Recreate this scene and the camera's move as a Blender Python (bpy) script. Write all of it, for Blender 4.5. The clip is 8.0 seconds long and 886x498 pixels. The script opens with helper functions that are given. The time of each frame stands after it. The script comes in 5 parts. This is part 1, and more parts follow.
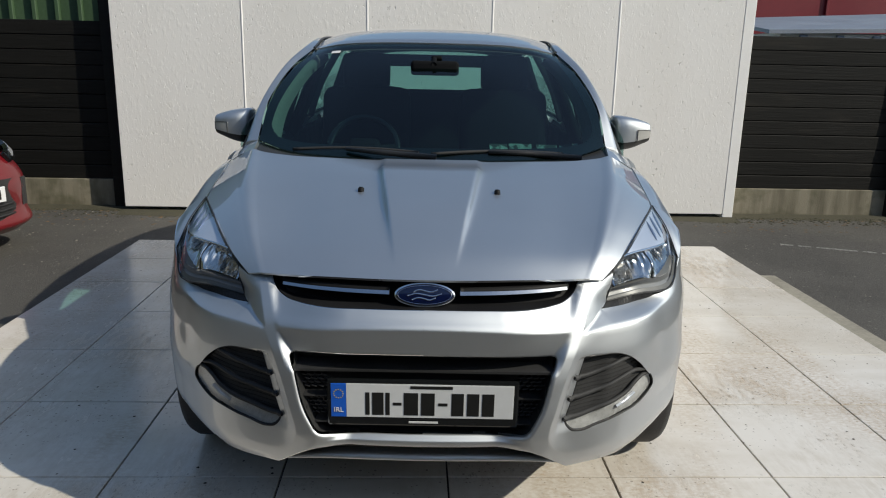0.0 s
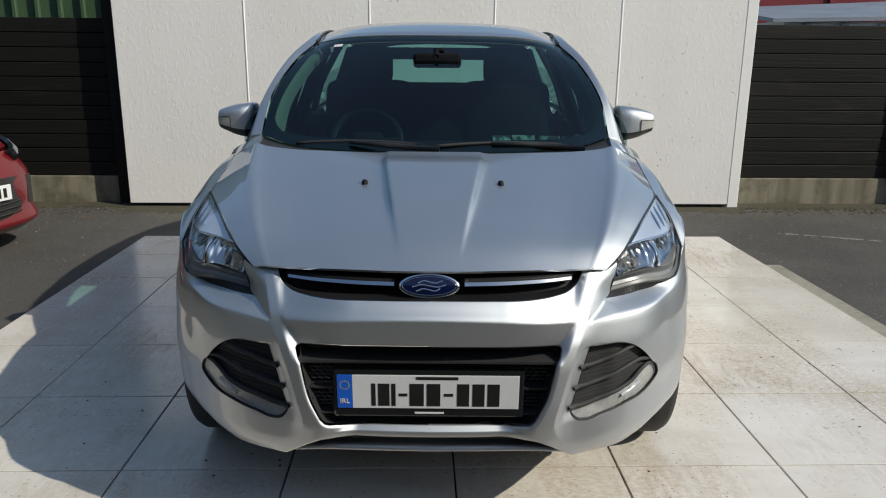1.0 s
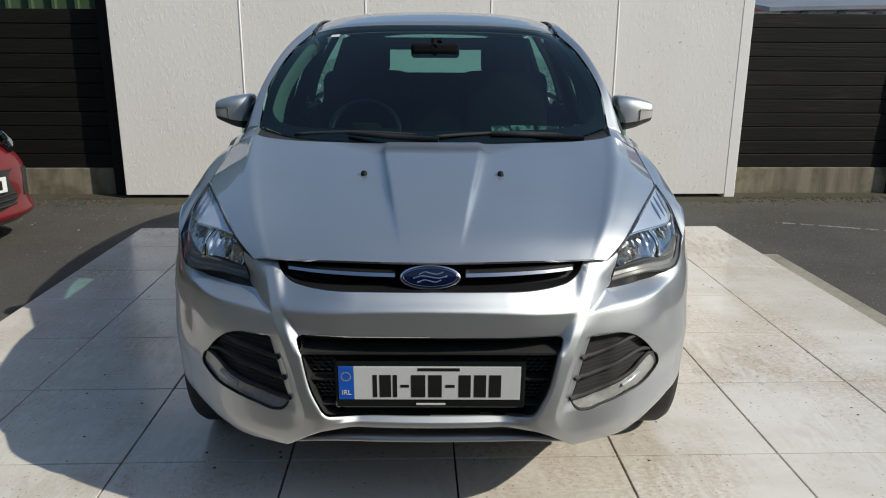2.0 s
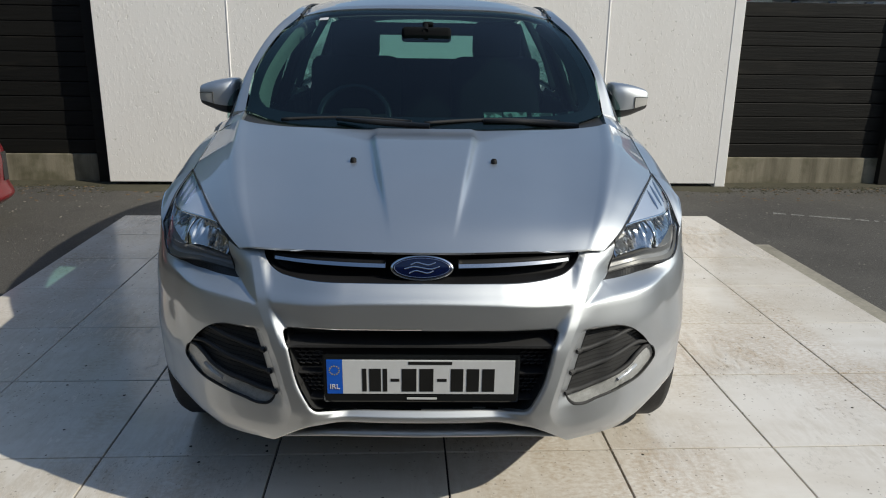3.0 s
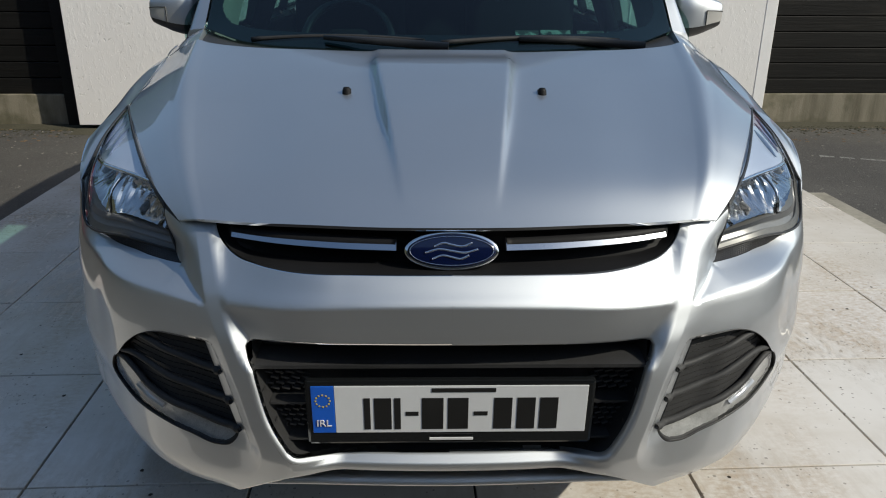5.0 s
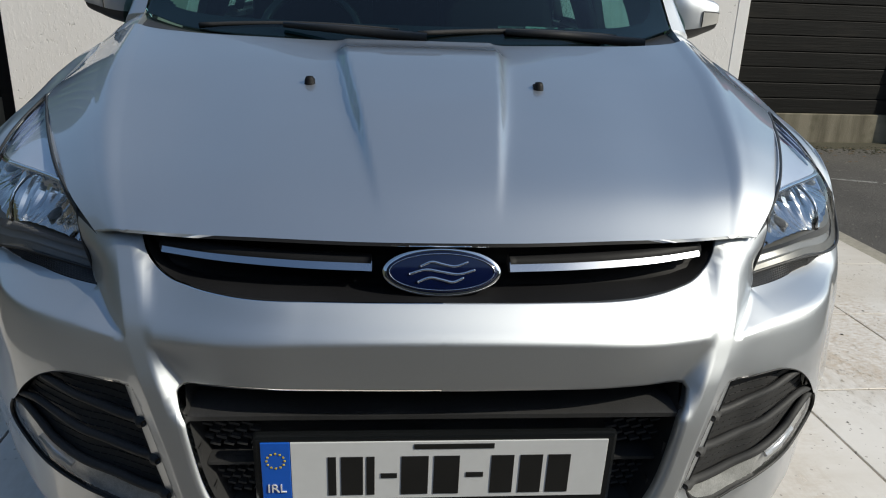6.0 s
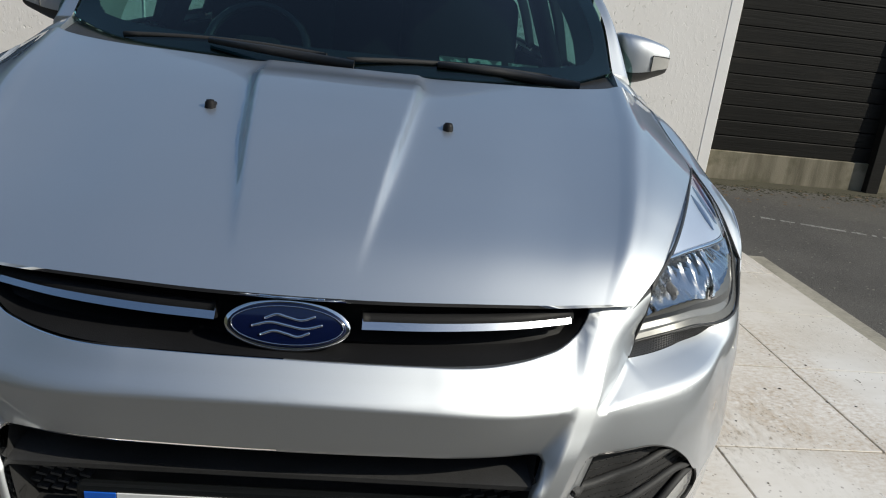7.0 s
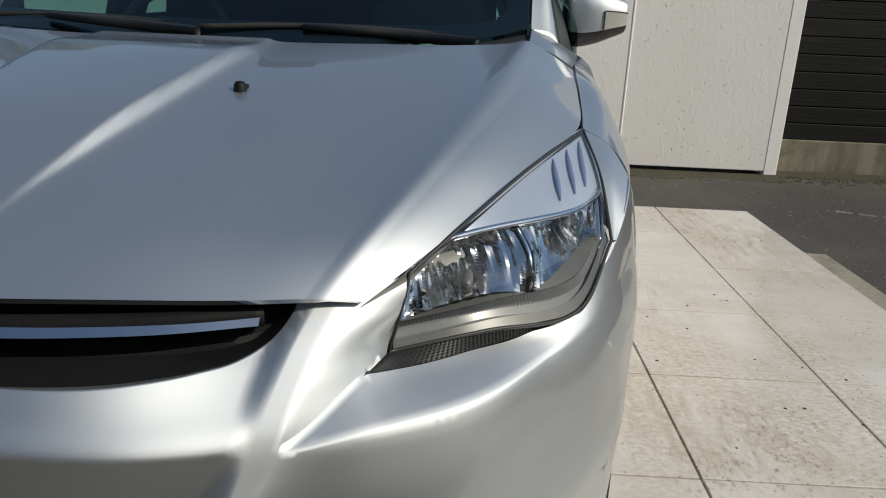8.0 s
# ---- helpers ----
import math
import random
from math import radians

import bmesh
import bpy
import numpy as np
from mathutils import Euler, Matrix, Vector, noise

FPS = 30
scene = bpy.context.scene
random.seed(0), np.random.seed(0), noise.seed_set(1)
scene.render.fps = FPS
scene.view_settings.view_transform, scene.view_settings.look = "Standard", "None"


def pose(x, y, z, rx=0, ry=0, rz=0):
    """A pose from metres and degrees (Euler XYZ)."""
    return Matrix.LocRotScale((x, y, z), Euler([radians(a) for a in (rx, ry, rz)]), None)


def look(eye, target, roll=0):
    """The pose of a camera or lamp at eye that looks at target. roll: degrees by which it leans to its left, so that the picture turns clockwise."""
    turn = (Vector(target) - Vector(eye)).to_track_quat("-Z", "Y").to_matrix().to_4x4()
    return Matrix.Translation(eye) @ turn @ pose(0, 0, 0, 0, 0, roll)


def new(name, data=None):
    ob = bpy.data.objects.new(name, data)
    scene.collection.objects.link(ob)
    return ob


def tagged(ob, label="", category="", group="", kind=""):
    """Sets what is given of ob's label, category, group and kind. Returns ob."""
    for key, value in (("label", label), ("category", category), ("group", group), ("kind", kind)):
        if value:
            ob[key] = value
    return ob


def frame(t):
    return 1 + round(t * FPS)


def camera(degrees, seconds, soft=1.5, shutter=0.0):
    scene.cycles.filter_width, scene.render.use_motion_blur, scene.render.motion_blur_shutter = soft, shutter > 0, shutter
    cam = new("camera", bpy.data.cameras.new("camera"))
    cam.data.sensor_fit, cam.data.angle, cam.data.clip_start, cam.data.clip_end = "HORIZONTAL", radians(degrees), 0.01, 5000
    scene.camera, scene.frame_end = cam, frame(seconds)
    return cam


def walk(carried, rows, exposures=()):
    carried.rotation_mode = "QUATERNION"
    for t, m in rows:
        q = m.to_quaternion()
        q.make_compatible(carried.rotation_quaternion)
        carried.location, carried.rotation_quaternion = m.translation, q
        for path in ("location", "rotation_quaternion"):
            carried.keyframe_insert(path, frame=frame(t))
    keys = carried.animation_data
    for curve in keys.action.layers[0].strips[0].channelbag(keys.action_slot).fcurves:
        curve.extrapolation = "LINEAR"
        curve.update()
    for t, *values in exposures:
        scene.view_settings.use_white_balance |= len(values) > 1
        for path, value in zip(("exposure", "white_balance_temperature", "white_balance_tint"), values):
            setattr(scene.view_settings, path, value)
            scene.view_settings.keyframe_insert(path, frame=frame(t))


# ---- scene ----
from mathutils.geometry import delaunay_2d_cdt

cam = camera(61.9, 8.0, soft=1.1)
PATH = [
    (0, (-0.125, -1.797, 1.453), (-0.051, 0.142, 0.967), 1.2),
    (0.5, (-0.125, -1.802, 1.452), (-0.058, 0.136, 0.965), 1.1),
    (1, (-0.123, -1.805, 1.447), (-0.062, 0.13, 0.945), 0.5),
    (2.5, (-0.142, -1.787, 1.446), (-0.063, 0.139, 0.912), 0.3),
    (3, (-0.145, -1.733, 1.432), (-0.041, 0.186, 0.876), 0.8),
    (3.5, (-0.156, -1.638, 1.416), (-0.073, 0.26, 0.793), 1.8),
    (4, (-0.145, -1.436, 1.392), (-0.058, 0.449, 0.731), 1.6),
    (4.5, (-0.144, -1.26, 1.378), (-0.06, 0.613, 0.683), 0.3),
    (4.7, (-0.159, -1.194, 1.348), (-0.083, 0.672, 0.632), 0.0),
    (5.8, (-0.207, -0.833, 1.213), (0.028, 1.048, 0.576), 2.6),
    (6, (-0.21, -0.825, 1.208), (0.008, 1.052, 0.552), 2.1),
    (6.5, (-0.205, -0.822, 1.216), (0.003, 1.048, 0.538), 3.1),
    (6.8, (-0.131, -0.811, 1.24), (0.054, 1.059, 0.555), 5.4),
    (7, (-0.022, -0.777, 1.265), (0.223, 1.106, 0.637), 6.5),
    (7.2, (0.134, -0.728, 1.266), (0.36, 1.18, 0.711), 7.1),
    (7.5, (0.399, -0.639, 1.25), (0.505, 1.259, 0.627), 8.1),
    (7.8, (0.495, -0.556, 1.204), (0.591, 1.352, 0.611), 5.0),
    (8, (0.51, -0.512, 1.163), (0.479, 1.391, 0.548), 2.5),
]
walk(cam, [(t, look(eye, target, roll)) for t, eye, target, roll in PATH], [(0, -0.08, 6500, 4), (4.5, -0.10, 6500, 4), (6.5, -0.04, 6500, 4), (7.2, -0.10, 6500, 4), (8, -0.41, 6700, 4)])

# ---- world, sun, exposure ----
SUN = Vector((1.2, -0.56, 1.0)).normalized()
world = bpy.data.worlds.new("sky")
scene.world = world
world.use_nodes = True
wn = world.node_tree.nodes
sky = wn.new("ShaderNodeTexSky")
sky.sky_type = "NISHITA"
sky.sun_disc = False
sky.dust_density = 0.8
sky.sun_elevation = math.asin(SUN.z)
sky.sun_rotation = math.atan2(SUN.x, SUN.y)
wn["Background"].inputs["Strength"].default_value = 0.142
world.node_tree.links.new(sky.outputs[0], wn["Background"].inputs["Color"])
sun_data = bpy.data.lights.new("sun", "SUN")
sun_data.energy, sun_data.angle, sun_data.color = 4.5, radians(0.5), (1.0, 0.915, 0.80)
sun_ob = new("sun", sun_data)
sun_ob.matrix_world = look(SUN * 30, (0, 0, 0))
scene.view_settings.exposure = 0.0


# ---- materials ----
def material(name, color, rough=0.5, metal=0.0, coat=0.0, vary=0.1, scale=6.0, fine=60.0, bump=0.0, bump_scale=80.0,
             rough_vary=0.1, other=None, coat_rough=0.03, spec=0.5, per_piece=0.0, stretch=(1, 1, 1), other_size=(0.52, 0.72)):
    """A surface with colour and gloss varied at two scales, an optional second colour in patches, and fine relief."""
    m = bpy.data.materials.new(name)
    m.use_nodes = True
    nt = m.node_tree
    n, l = nt.nodes, nt.links
    b = n["Principled BSDF"]
    b.inputs["Roughness"].default_value = rough
    b.inputs["Metallic"].default_value = metal
    b.inputs["Coat Weight"].default_value = coat
    b.inputs["Coat Roughness"].default_value = coat_rough
    b.inputs["Specular IOR Level"].default_value = spec
    tc = n.new("ShaderNodeTexCoord")
    mp = n.new("ShaderNodeMapping")
    mp.inputs["Scale"].default_value = stretch
    l.new(tc.outputs["Object"], mp.inputs["Vector"])

    def tex(s, detail=4.0):
        t = n.new("ShaderNodeTexNoise")
        t.inputs["Scale"].default_value, t.inputs["Detail"].default_value = s, detail
        l.new(mp.outputs["Vector"], t.inputs["Vector"])
        return t.outputs["Fac"]

    def ramp(fac, lo, hi, to_lo, to_hi):
        r = n.new("ShaderNodeMapRange")
        for k, v in zip(("From Min", "From Max", "To Min", "To Max"), (lo, hi, to_lo, to_hi)):
            r.inputs[k].default_value = v
        l.new(fac, r.inputs["Value"])
        return r.outputs["Result"]

    def mix(fac, a, c, kind="MIX"):
        x = n.new("ShaderNodeMix")
        x.data_type, x.blend_type = "RGBA", kind
        for sock, v in ((x.inputs[0], fac), (x.inputs[6], a), (x.inputs[7], c)):
            if isinstance(v, (int, float)):
                sock.default_value = v
            elif isinstance(v, tuple):
                sock.default_value = (*v, 1)
            else:
                l.new(v, sock)
        return x.outputs[2]

    big, small = tex(scale), tex(fine, 2.0)
    col = color
    if other:
        col = mix(ramp(tex(scale * 0.7, 6.0), other_size[0], other_size[1], 0, 1), col, other)
    add = n.new("ShaderNodeMath")
    l.new(big, add.inputs[0])
    l.new(small, add.inputs[1])
    level = ramp(add.outputs[0], 0.6, 1.4, 1 - vary, 1 + vary)
    if per_piece:
        info = n.new("ShaderNodeObjectInfo")
        mul = n.new("ShaderNodeMath")
        mul.operation = "MULTIPLY"
        l.new(level, mul.inputs[0])
        l.new(ramp(info.outputs["Random"], 0, 1, 1 - per_piece, 1 + per_piece), mul.inputs[1])
        level = mul.outputs[0]
    comb = n.new("ShaderNodeCombineColor")
    for i in range(3):
        l.new(level, comb.inputs[i])
    col = mix(1.0, col, comb.outputs[0], "MULTIPLY")
    l.new(col, b.inputs["Base Color"])
    if rough_vary:
        l.new(ramp(big, 0.3, 0.7, max(0.02, rough - rough_vary), min(1, rough + rough_vary)), b.inputs["Roughness"])
    if bump:
        bp = n.new("ShaderNodeBump")
        bp.inputs["Strength"].default_value, bp.inputs["Distance"].default_value = 1.0, bump
        l.new(tex(bump_scale, 3.0), bp.inputs["Height"])
        l.new(bp.outputs["Normal"], b.inputs["Normal"])
    return m


def glass(name, tint=(0.8, 0.9, 0.85), rough=0.0, base=0.04):
    """Thin clear pane: see-through, with gloss that grows towards grazing view."""
    m = bpy.data.materials.new(name)
    m.use_nodes = True
    n, l = m.node_tree.nodes, m.node_tree.links
    n.remove(n["Principled BSDF"])
    clear, gloss, lw, mx = (n.new("ShaderNode" + k) for k in ("BsdfTransparent", "BsdfGlossy", "LayerWeight", "MixShader"))
    power, scale = n.new("ShaderNodeMath"), n.new("ShaderNodeMath")
    power.operation, scale.operation = "POWER", "MULTIPLY_ADD"
    power.inputs[1].default_value, scale.inputs[1].default_value, scale.inputs[2].default_value = 4.5, 0.9, base
    clear.inputs["Color"].default_value = (*tint, 1)
    gloss.inputs["Roughness"].default_value = rough
    l.new(lw.outputs["Facing"], power.inputs[0])
    l.new(power.outputs[0], scale.inputs[0])
    l.new(scale.outputs[0], mx.inputs[0])
    l.new(clear.outputs[0], mx.inputs[1])
    l.new(gloss.outputs[0], mx.inputs[2])
    l.new(mx.outputs[0], n["Material Output"].inputs["Surface"])
    return m


def flake_paint(name, color, rough, coat_rough=0.03):
    """Metallic lacquer: a broad lobe of fine flakes with some body colour under a clear glossy coat."""
    m = bpy.data.materials.new(name)
    m.use_nodes = True
    n, l = m.node_tree.nodes, m.node_tree.links
    n.remove(n["Principled BSDF"])
    flake, body, coat = n.new("ShaderNodeBsdfAnisotropic"), n.new("ShaderNodeBsdfDiffuse"), n.new("ShaderNodeBsdfAnisotropic")
    flake.distribution, coat.distribution = "BECKMANN", "GGX"
    flake.inputs["Roughness"].default_value, coat.inputs["Roughness"].default_value = rough, coat_rough
    flake.inputs["Anisotropy"].default_value = coat.inputs["Anisotropy"].default_value = 0.0
    coat.inputs["Color"].default_value = (1, 1, 1, 1)
    tc, fine, wide = n.new("ShaderNodeTexCoord"), n.new("ShaderNodeTexNoise"), n.new("ShaderNodeTexNoise")
    fine.inputs["Scale"].default_value, wide.inputs["Scale"].default_value = 900, 3
    for t in (fine, wide):
        l.new(tc.outputs["Object"], t.inputs["Vector"])
    add, level, tint = n.new("ShaderNodeMath"), n.new("ShaderNodeMapRange"), n.new("ShaderNodeMix")
    l.new(fine.outputs["Fac"], add.inputs[0])
    l.new(wide.outputs["Fac"], add.inputs[1])
    for k, v in zip(("From Min", "From Max", "To Min", "To Max"), (0.6, 1.4, 0.0, 1.0)):
        level.inputs[k].default_value = v
    l.new(add.outputs[0], level.inputs["Value"])
    tint.data_type = "RGBA"
    tint.inputs[6].default_value = (*(c * 0.96 for c in color), 1)
    tint.inputs[7].default_value = (*(c * 1.04 for c in color), 1)
    l.new(level.outputs["Result"], tint.inputs[0])
    l.new(tint.outputs[2], flake.inputs["Color"])
    l.new(tint.outputs[2], body.inputs["Color"])
    base, top, fresnel = n.new("ShaderNodeMixShader"), n.new("ShaderNodeMixShader"), n.new("ShaderNodeFresnel")
    base.inputs[0].default_value = 0.17
    fresnel.inputs["IOR"].default_value = 1.5
    l.new(flake.outputs[0], base.inputs[1])
    l.new(body.outputs[0], base.inputs[2])
    l.new(fresnel.outputs[0], top.inputs[0])
    l.new(base.outputs[0], top.inputs[1])
    l.new(coat.outputs[0], top.inputs[2])
    l.new(top.outputs[0], n["Material Output"].inputs["Surface"])
    return m


class Nodes:
    """Short hand for building a material's nodes, on world-size coordinates."""

    def __init__(self, name, rough):
        self.m = bpy.data.materials.new(name)
        self.m.use_nodes = True
        self.n, self.l = self.m.node_tree.nodes, self.m.node_tree.links
        self.b = self.n["Principled BSDF"]
        self.b.inputs["Roughness"].default_value = rough
        self.pos = self.n.new("ShaderNodeNewGeometry").outputs["Position"]

    def put(self, sock, v):
        if isinstance(v, tuple):
            sock.default_value = (*v, 1) if len(v) == 3 and len(sock.default_value) == 4 else v
        elif isinstance(v, (int, float)):
            sock.default_value = v
        else:
            self.l.new(v, sock)

    def noise(self, scale, detail=4.0, stretch=(1, 1, 1), shift=(0, 0, 0), rough=0.5):
        mp, t = self.n.new("ShaderNodeMapping"), self.n.new("ShaderNodeTexNoise")
        mp.inputs["Scale"].default_value, mp.inputs["Location"].default_value = stretch, shift
        self.l.new(self.pos, mp.inputs["Vector"])
        self.l.new(mp.outputs[0], t.inputs["Vector"])
        t.inputs["Scale"].default_value, t.inputs["Detail"].default_value, t.inputs["Roughness"].default_value = scale, detail, rough
        return t.outputs["Fac"]

    def dots(self, scale, size, stretch=(1, 1, 1)):
        """1 inside small spots strewn about, 0 outside; their sizes vary."""
        mp, t = self.n.new("ShaderNodeMapping"), self.n.new("ShaderNodeTexVoronoi")
        mp.inputs["Scale"].default_value = stretch
        self.l.new(self.pos, mp.inputs["Vector"])
        self.l.new(mp.outputs[0], t.inputs["Vector"])
        t.inputs["Scale"].default_value = scale
        lim = self.math("MULTIPLY", t.outputs["Color"], size)
        return self.math("LESS_THAN", t.outputs["Distance"], lim)

    def math(self, op, a, b=0.0, c=0.0):
        x = self.n.new("ShaderNodeMath")
        x.operation = op
        for k, v in enumerate((a, b, c)):
            self.put(x.inputs[k], v)
        return x.outputs[0]

    def ramp(self, v, lo, hi, a=0.0, b=1.0):
        r = self.n.new("ShaderNodeMapRange")
        for k, q in zip(("From Min", "From Max", "To Min", "To Max"), (lo, hi, a, b)):
            r.inputs[k].default_value = q
        self.l.new(v, r.inputs["Value"])
        return r.outputs["Result"]

    def mix(self, fac, a, b):
        x = self.n.new("ShaderNodeMix")
        x.data_type = "RGBA"
        for k, v in ((0, fac), (6, a), (7, b)):
            self.put(x.inputs[k], v)
        return x.outputs[2]

    def done(self, color, rough=None, height=None, depth=0.002):
        self.put(self.b.inputs["Base Color"], color)
        if rough is not None:
            self.put(self.b.inputs["Roughness"], rough)
        if height is not None:
            bp = self.n.new("ShaderNodeBump")
            bp.inputs["Strength"].default_value, bp.inputs["Distance"].default_value = 1.0, depth
            self.l.new(height, bp.inputs["Height"])
            self.l.new(bp.outputs[0], self.b.inputs["Normal"])
        return self.m


def tile_material():
    k = Nodes("polished_tile", 0.14)
    vein = k.ramp(k.noise(1.7, 8, (1, 2.2, 1), rough=0.65), 0.40, 0.68)
    col = k.mix(vein, (0.70, 0.665, 0.62), (0.61, 0.565, 0.505))
    smear = k.math("MULTIPLY", k.ramp(k.noise(1.1, 5, shift=(3, 1, 0)), 0.44, 0.64), k.ramp(k.noise(26, 5, (1, 0.25, 1), rough=0.7), 0.42, 0.72))
    col = k.mix(k.math("MULTIPLY", smear, 0.8), col, (0.36, 0.29, 0.21))
    scuff = k.math("MULTIPLY", k.ramp(k.noise(2.3, 3, shift=(7, 2, 0)), 0.52, 0.62), k.ramp(k.noise(60, 4, (1, 0.5, 1), rough=0.75), 0.53, 0.64))
    col = k.mix(k.math("MULTIPLY", scuff, 0.75), col, (0.20, 0.17, 0.13))
    tyre = k.math("MULTIPLY", k.ramp(k.noise(0.9, 3, (2.2, 0.7, 1), shift=(2, 5, 0)), 0.50, 0.62), k.ramp(k.noise(38, 4, (1, 1.6, 1), shift=(0, 3, 0), rough=0.7), 0.40, 0.66))
    col = k.mix(k.math("MULTIPLY", tyre, 0.6), col, (0.40, 0.29, 0.18))
    grit = k.math("MULTIPLY", k.dots(42, 0.24), k.ramp(k.noise(2.0, 3, shift=(1, 9, 0)), 0.36, 0.50))
    col = k.mix(k.math("MULTIPLY", grit, 0.5), col, (0.09, 0.07, 0.05))
    info = k.n.new("ShaderNodeObjectInfo")
    tone = k.ramp(info.outputs["Random"], 0, 1, 0.0, 0.10)
    col = k.mix(tone, col, (0.45, 0.41, 0.36))
    dull = k.math("ADD", k.ramp(k.noise(3.0, 4), 0.3, 0.7, 0.10, 0.20), k.math("MULTIPLY", k.math("ADD", smear, scuff), 0.35))
    return k.done(col, dull)


def wall_material():
    k = Nodes("rough_white_render", 0.85)
    pits = k.ramp(k.noise(36, 4, (1, 1, 0.6), rough=0.65), 0.61, 0.72)
    pits = k.math("MULTIPLY", pits, k.ramp(k.noise(1.9, 3), 0.42, 0.60, 0.1, 1.2))
    lumps = k.ramp(k.noise(26, 4, (1, 1, 0.6), shift=(4, 0, 2), rough=0.6), 0.50, 0.78)
    fine = k.noise(70, 3)
    stain = k.ramp(k.noise(1.2, 5, (1, 1, 0.4)), 0.45, 0.8)
    col = k.mix(k.math("MULTIPLY", stain, 0.35), (0.82, 0.795, 0.77), (0.68, 0.64, 0.59))
    col = k.mix(k.math("MULTIPLY", pits, 0.45), col, (0.52, 0.50, 0.46))
    h = k.math("ADD", k.math("SUBTRACT", k.math("MULTIPLY", lumps, 0.25), pits), k.math("MULTIPLY", fine, 0.09))
    return k.done(col, 0.85, h, 0.0052)


def asphalt_material():
    k = Nodes("asphalt", 0.85)
    big = k.ramp(k.noise(0.8, 5), 0.35, 0.7)
    col = k.mix(big, (0.047, 0.044, 0.041), (0.083, 0.077, 0.068))
    grain = k.noise(140, 3, rough=0.7)
    col = k.mix(k.ramp(grain, 0.45, 0.75, 0, 0.6), col, (0.14, 0.13, 0.115))
    col = k.mix(k.math("MULTIPLY", k.dots(24, 0.20), 0.6), col, (0.22, 0.21, 0.19))
    return k.done(col, k.ramp(big, 0, 1, 0.9, 0.7), grain, 0.006)


def plinth_material():
    k = Nodes("stained_concrete", 0.85)
    streak = k.ramp(k.noise(5, 5, (1, 1, 0.12), rough=0.65), 0.40, 0.66)
    col = k.mix(streak, (0.235, 0.21, 0.155), (0.105, 0.092, 0.062))
    moss = k.math("MULTIPLY", k.ramp(k.noise(4, 4, shift=(5, 5, 5)), 0.52, 0.66), 0.7)
    col = k.mix(moss, col, (0.085, 0.080, 0.045))
    return k.done(col, 0.85, k.noise(80, 3), 0.0018)


def board_material():
    k = Nodes("black_stained_board", 0.6)
    grain = k.noise(9, 5, (0.25, 1, 7), rough=0.65)
    col = k.mix(k.ramp(grain, 0.35, 0.75), (0.004, 0.004, 0.0036), (0.010, 0.0095, 0.0085))
    worn = k.math("MULTIPLY", k.ramp(k.noise(2.5, 4, (0.5, 1, 2)), 0.60, 0.74), k.ramp(grain, 0.35, 0.6))
    col = k.mix(k.math("MULTIPLY", worn, 0.7), col, (0.032, 0.028, 0.022))
    info = k.n.new("ShaderNodeObjectInfo")
    col = k.mix(k.ramp(info.outputs["Random"], 0, 1, 0, 0.35), col, (0.013, 0.012, 0.010))
    k.b.inputs["Specular IOR Level"].default_value = 0.25
    return k.done(col, 0.62, grain, 0.003)


PAINT = flake_paint("silver_paint", (0.565, 0.59, 0.62), 0.575)
RED = material("red_paint", (0.13, 0.003, 0.007), 0.35, 0.0, 0.45, 0.04, 3, 500, 0, rough_vary=0.02)
BLACK = material("black_plastic", (0.023, 0.023, 0.024), 0.5, 0, 0, 0.2, 8, 200, 0.0004, 500)
GRILLE = material("matt_black_grille", (0.009, 0.009, 0.010), 0.6, 0, 0, 0.2, 8, 200, 0.0004, 500, spec=0.18)
DARK = material("dark_void", (0.011, 0.011, 0.012), 0.8, 0, 0, 0.2)
GLOSSBLACK = material("gloss_black", (0.008, 0.009, 0.010), 0.08, 0, 0, 0.1, rough_vary=0.03)
CHROME = material("chrome", (0.82, 0.83, 0.85), 0.07, 1.0, 0, 0.03, rough_vary=0.03)
FOGGREY = material("dark_grey_plastic", (0.042, 0.042, 0.043), 0.6, 0, 0, 0.15, 8, 200, 0.0003, 500, spec=0.3)
STRIP = material("clear_lamp_back", (0.46, 0.46, 0.45), 0.4, 0.3, 0, 0.25, 60, 300)
FIN = material("blue_grey_fin", (0.16, 0.21, 0.34), 0.4, 0.2, 0, 0.05)
BROW = material("bright_bezel", (0.62, 0.67, 0.76), 0.36, 0.6, 0, 0.03, rough_vary=0.03)
SHELF = material("smoky_shelf", (0.20, 0.205, 0.21), 0.3, 0.0, 0.0, 0.05)
TRIM = material("grey_cabin_trim", (0.13, 0.135, 0.125), 0.8, 0, 0, 0.1)
SATIN = material("satin_silver_plastic", (0.62, 0.64, 0.68), 0.3, 0.6, 0, 0.03, rough_vary=0.03)
REFLECTOR = material("lamp_reflector", (0.70, 0.705, 0.70), 0.11, 1.0, 0, 0.02, rough_vary=0.02)
GREYPL = material("grey_lamp_plastic", (0.13, 0.13, 0.125), 0.4, 0.2, 0, 0.1)
RUBBER = material("rubber", (0.02, 0.02, 0.021), 0.7, 0, 0, 0.2, 10, 90, 0.001, 120)
CABIN = material("cabin_fabric", (0.007, 0.008, 0.009), 0.9, 0, 0, 0.25, 6, 200, 0.0005, 300, spec=0.1)
WINDOW = glass("window_glass", (0.42, 0.65, 0.62), base=0.065)
LENS = glass("clear_lens", (0.96, 0.97, 0.98))
WHITE = material("white_plate", (0.68, 0.69, 0.70), 0.35, 0, 0.3, 0.03, rough_vary=0.05)
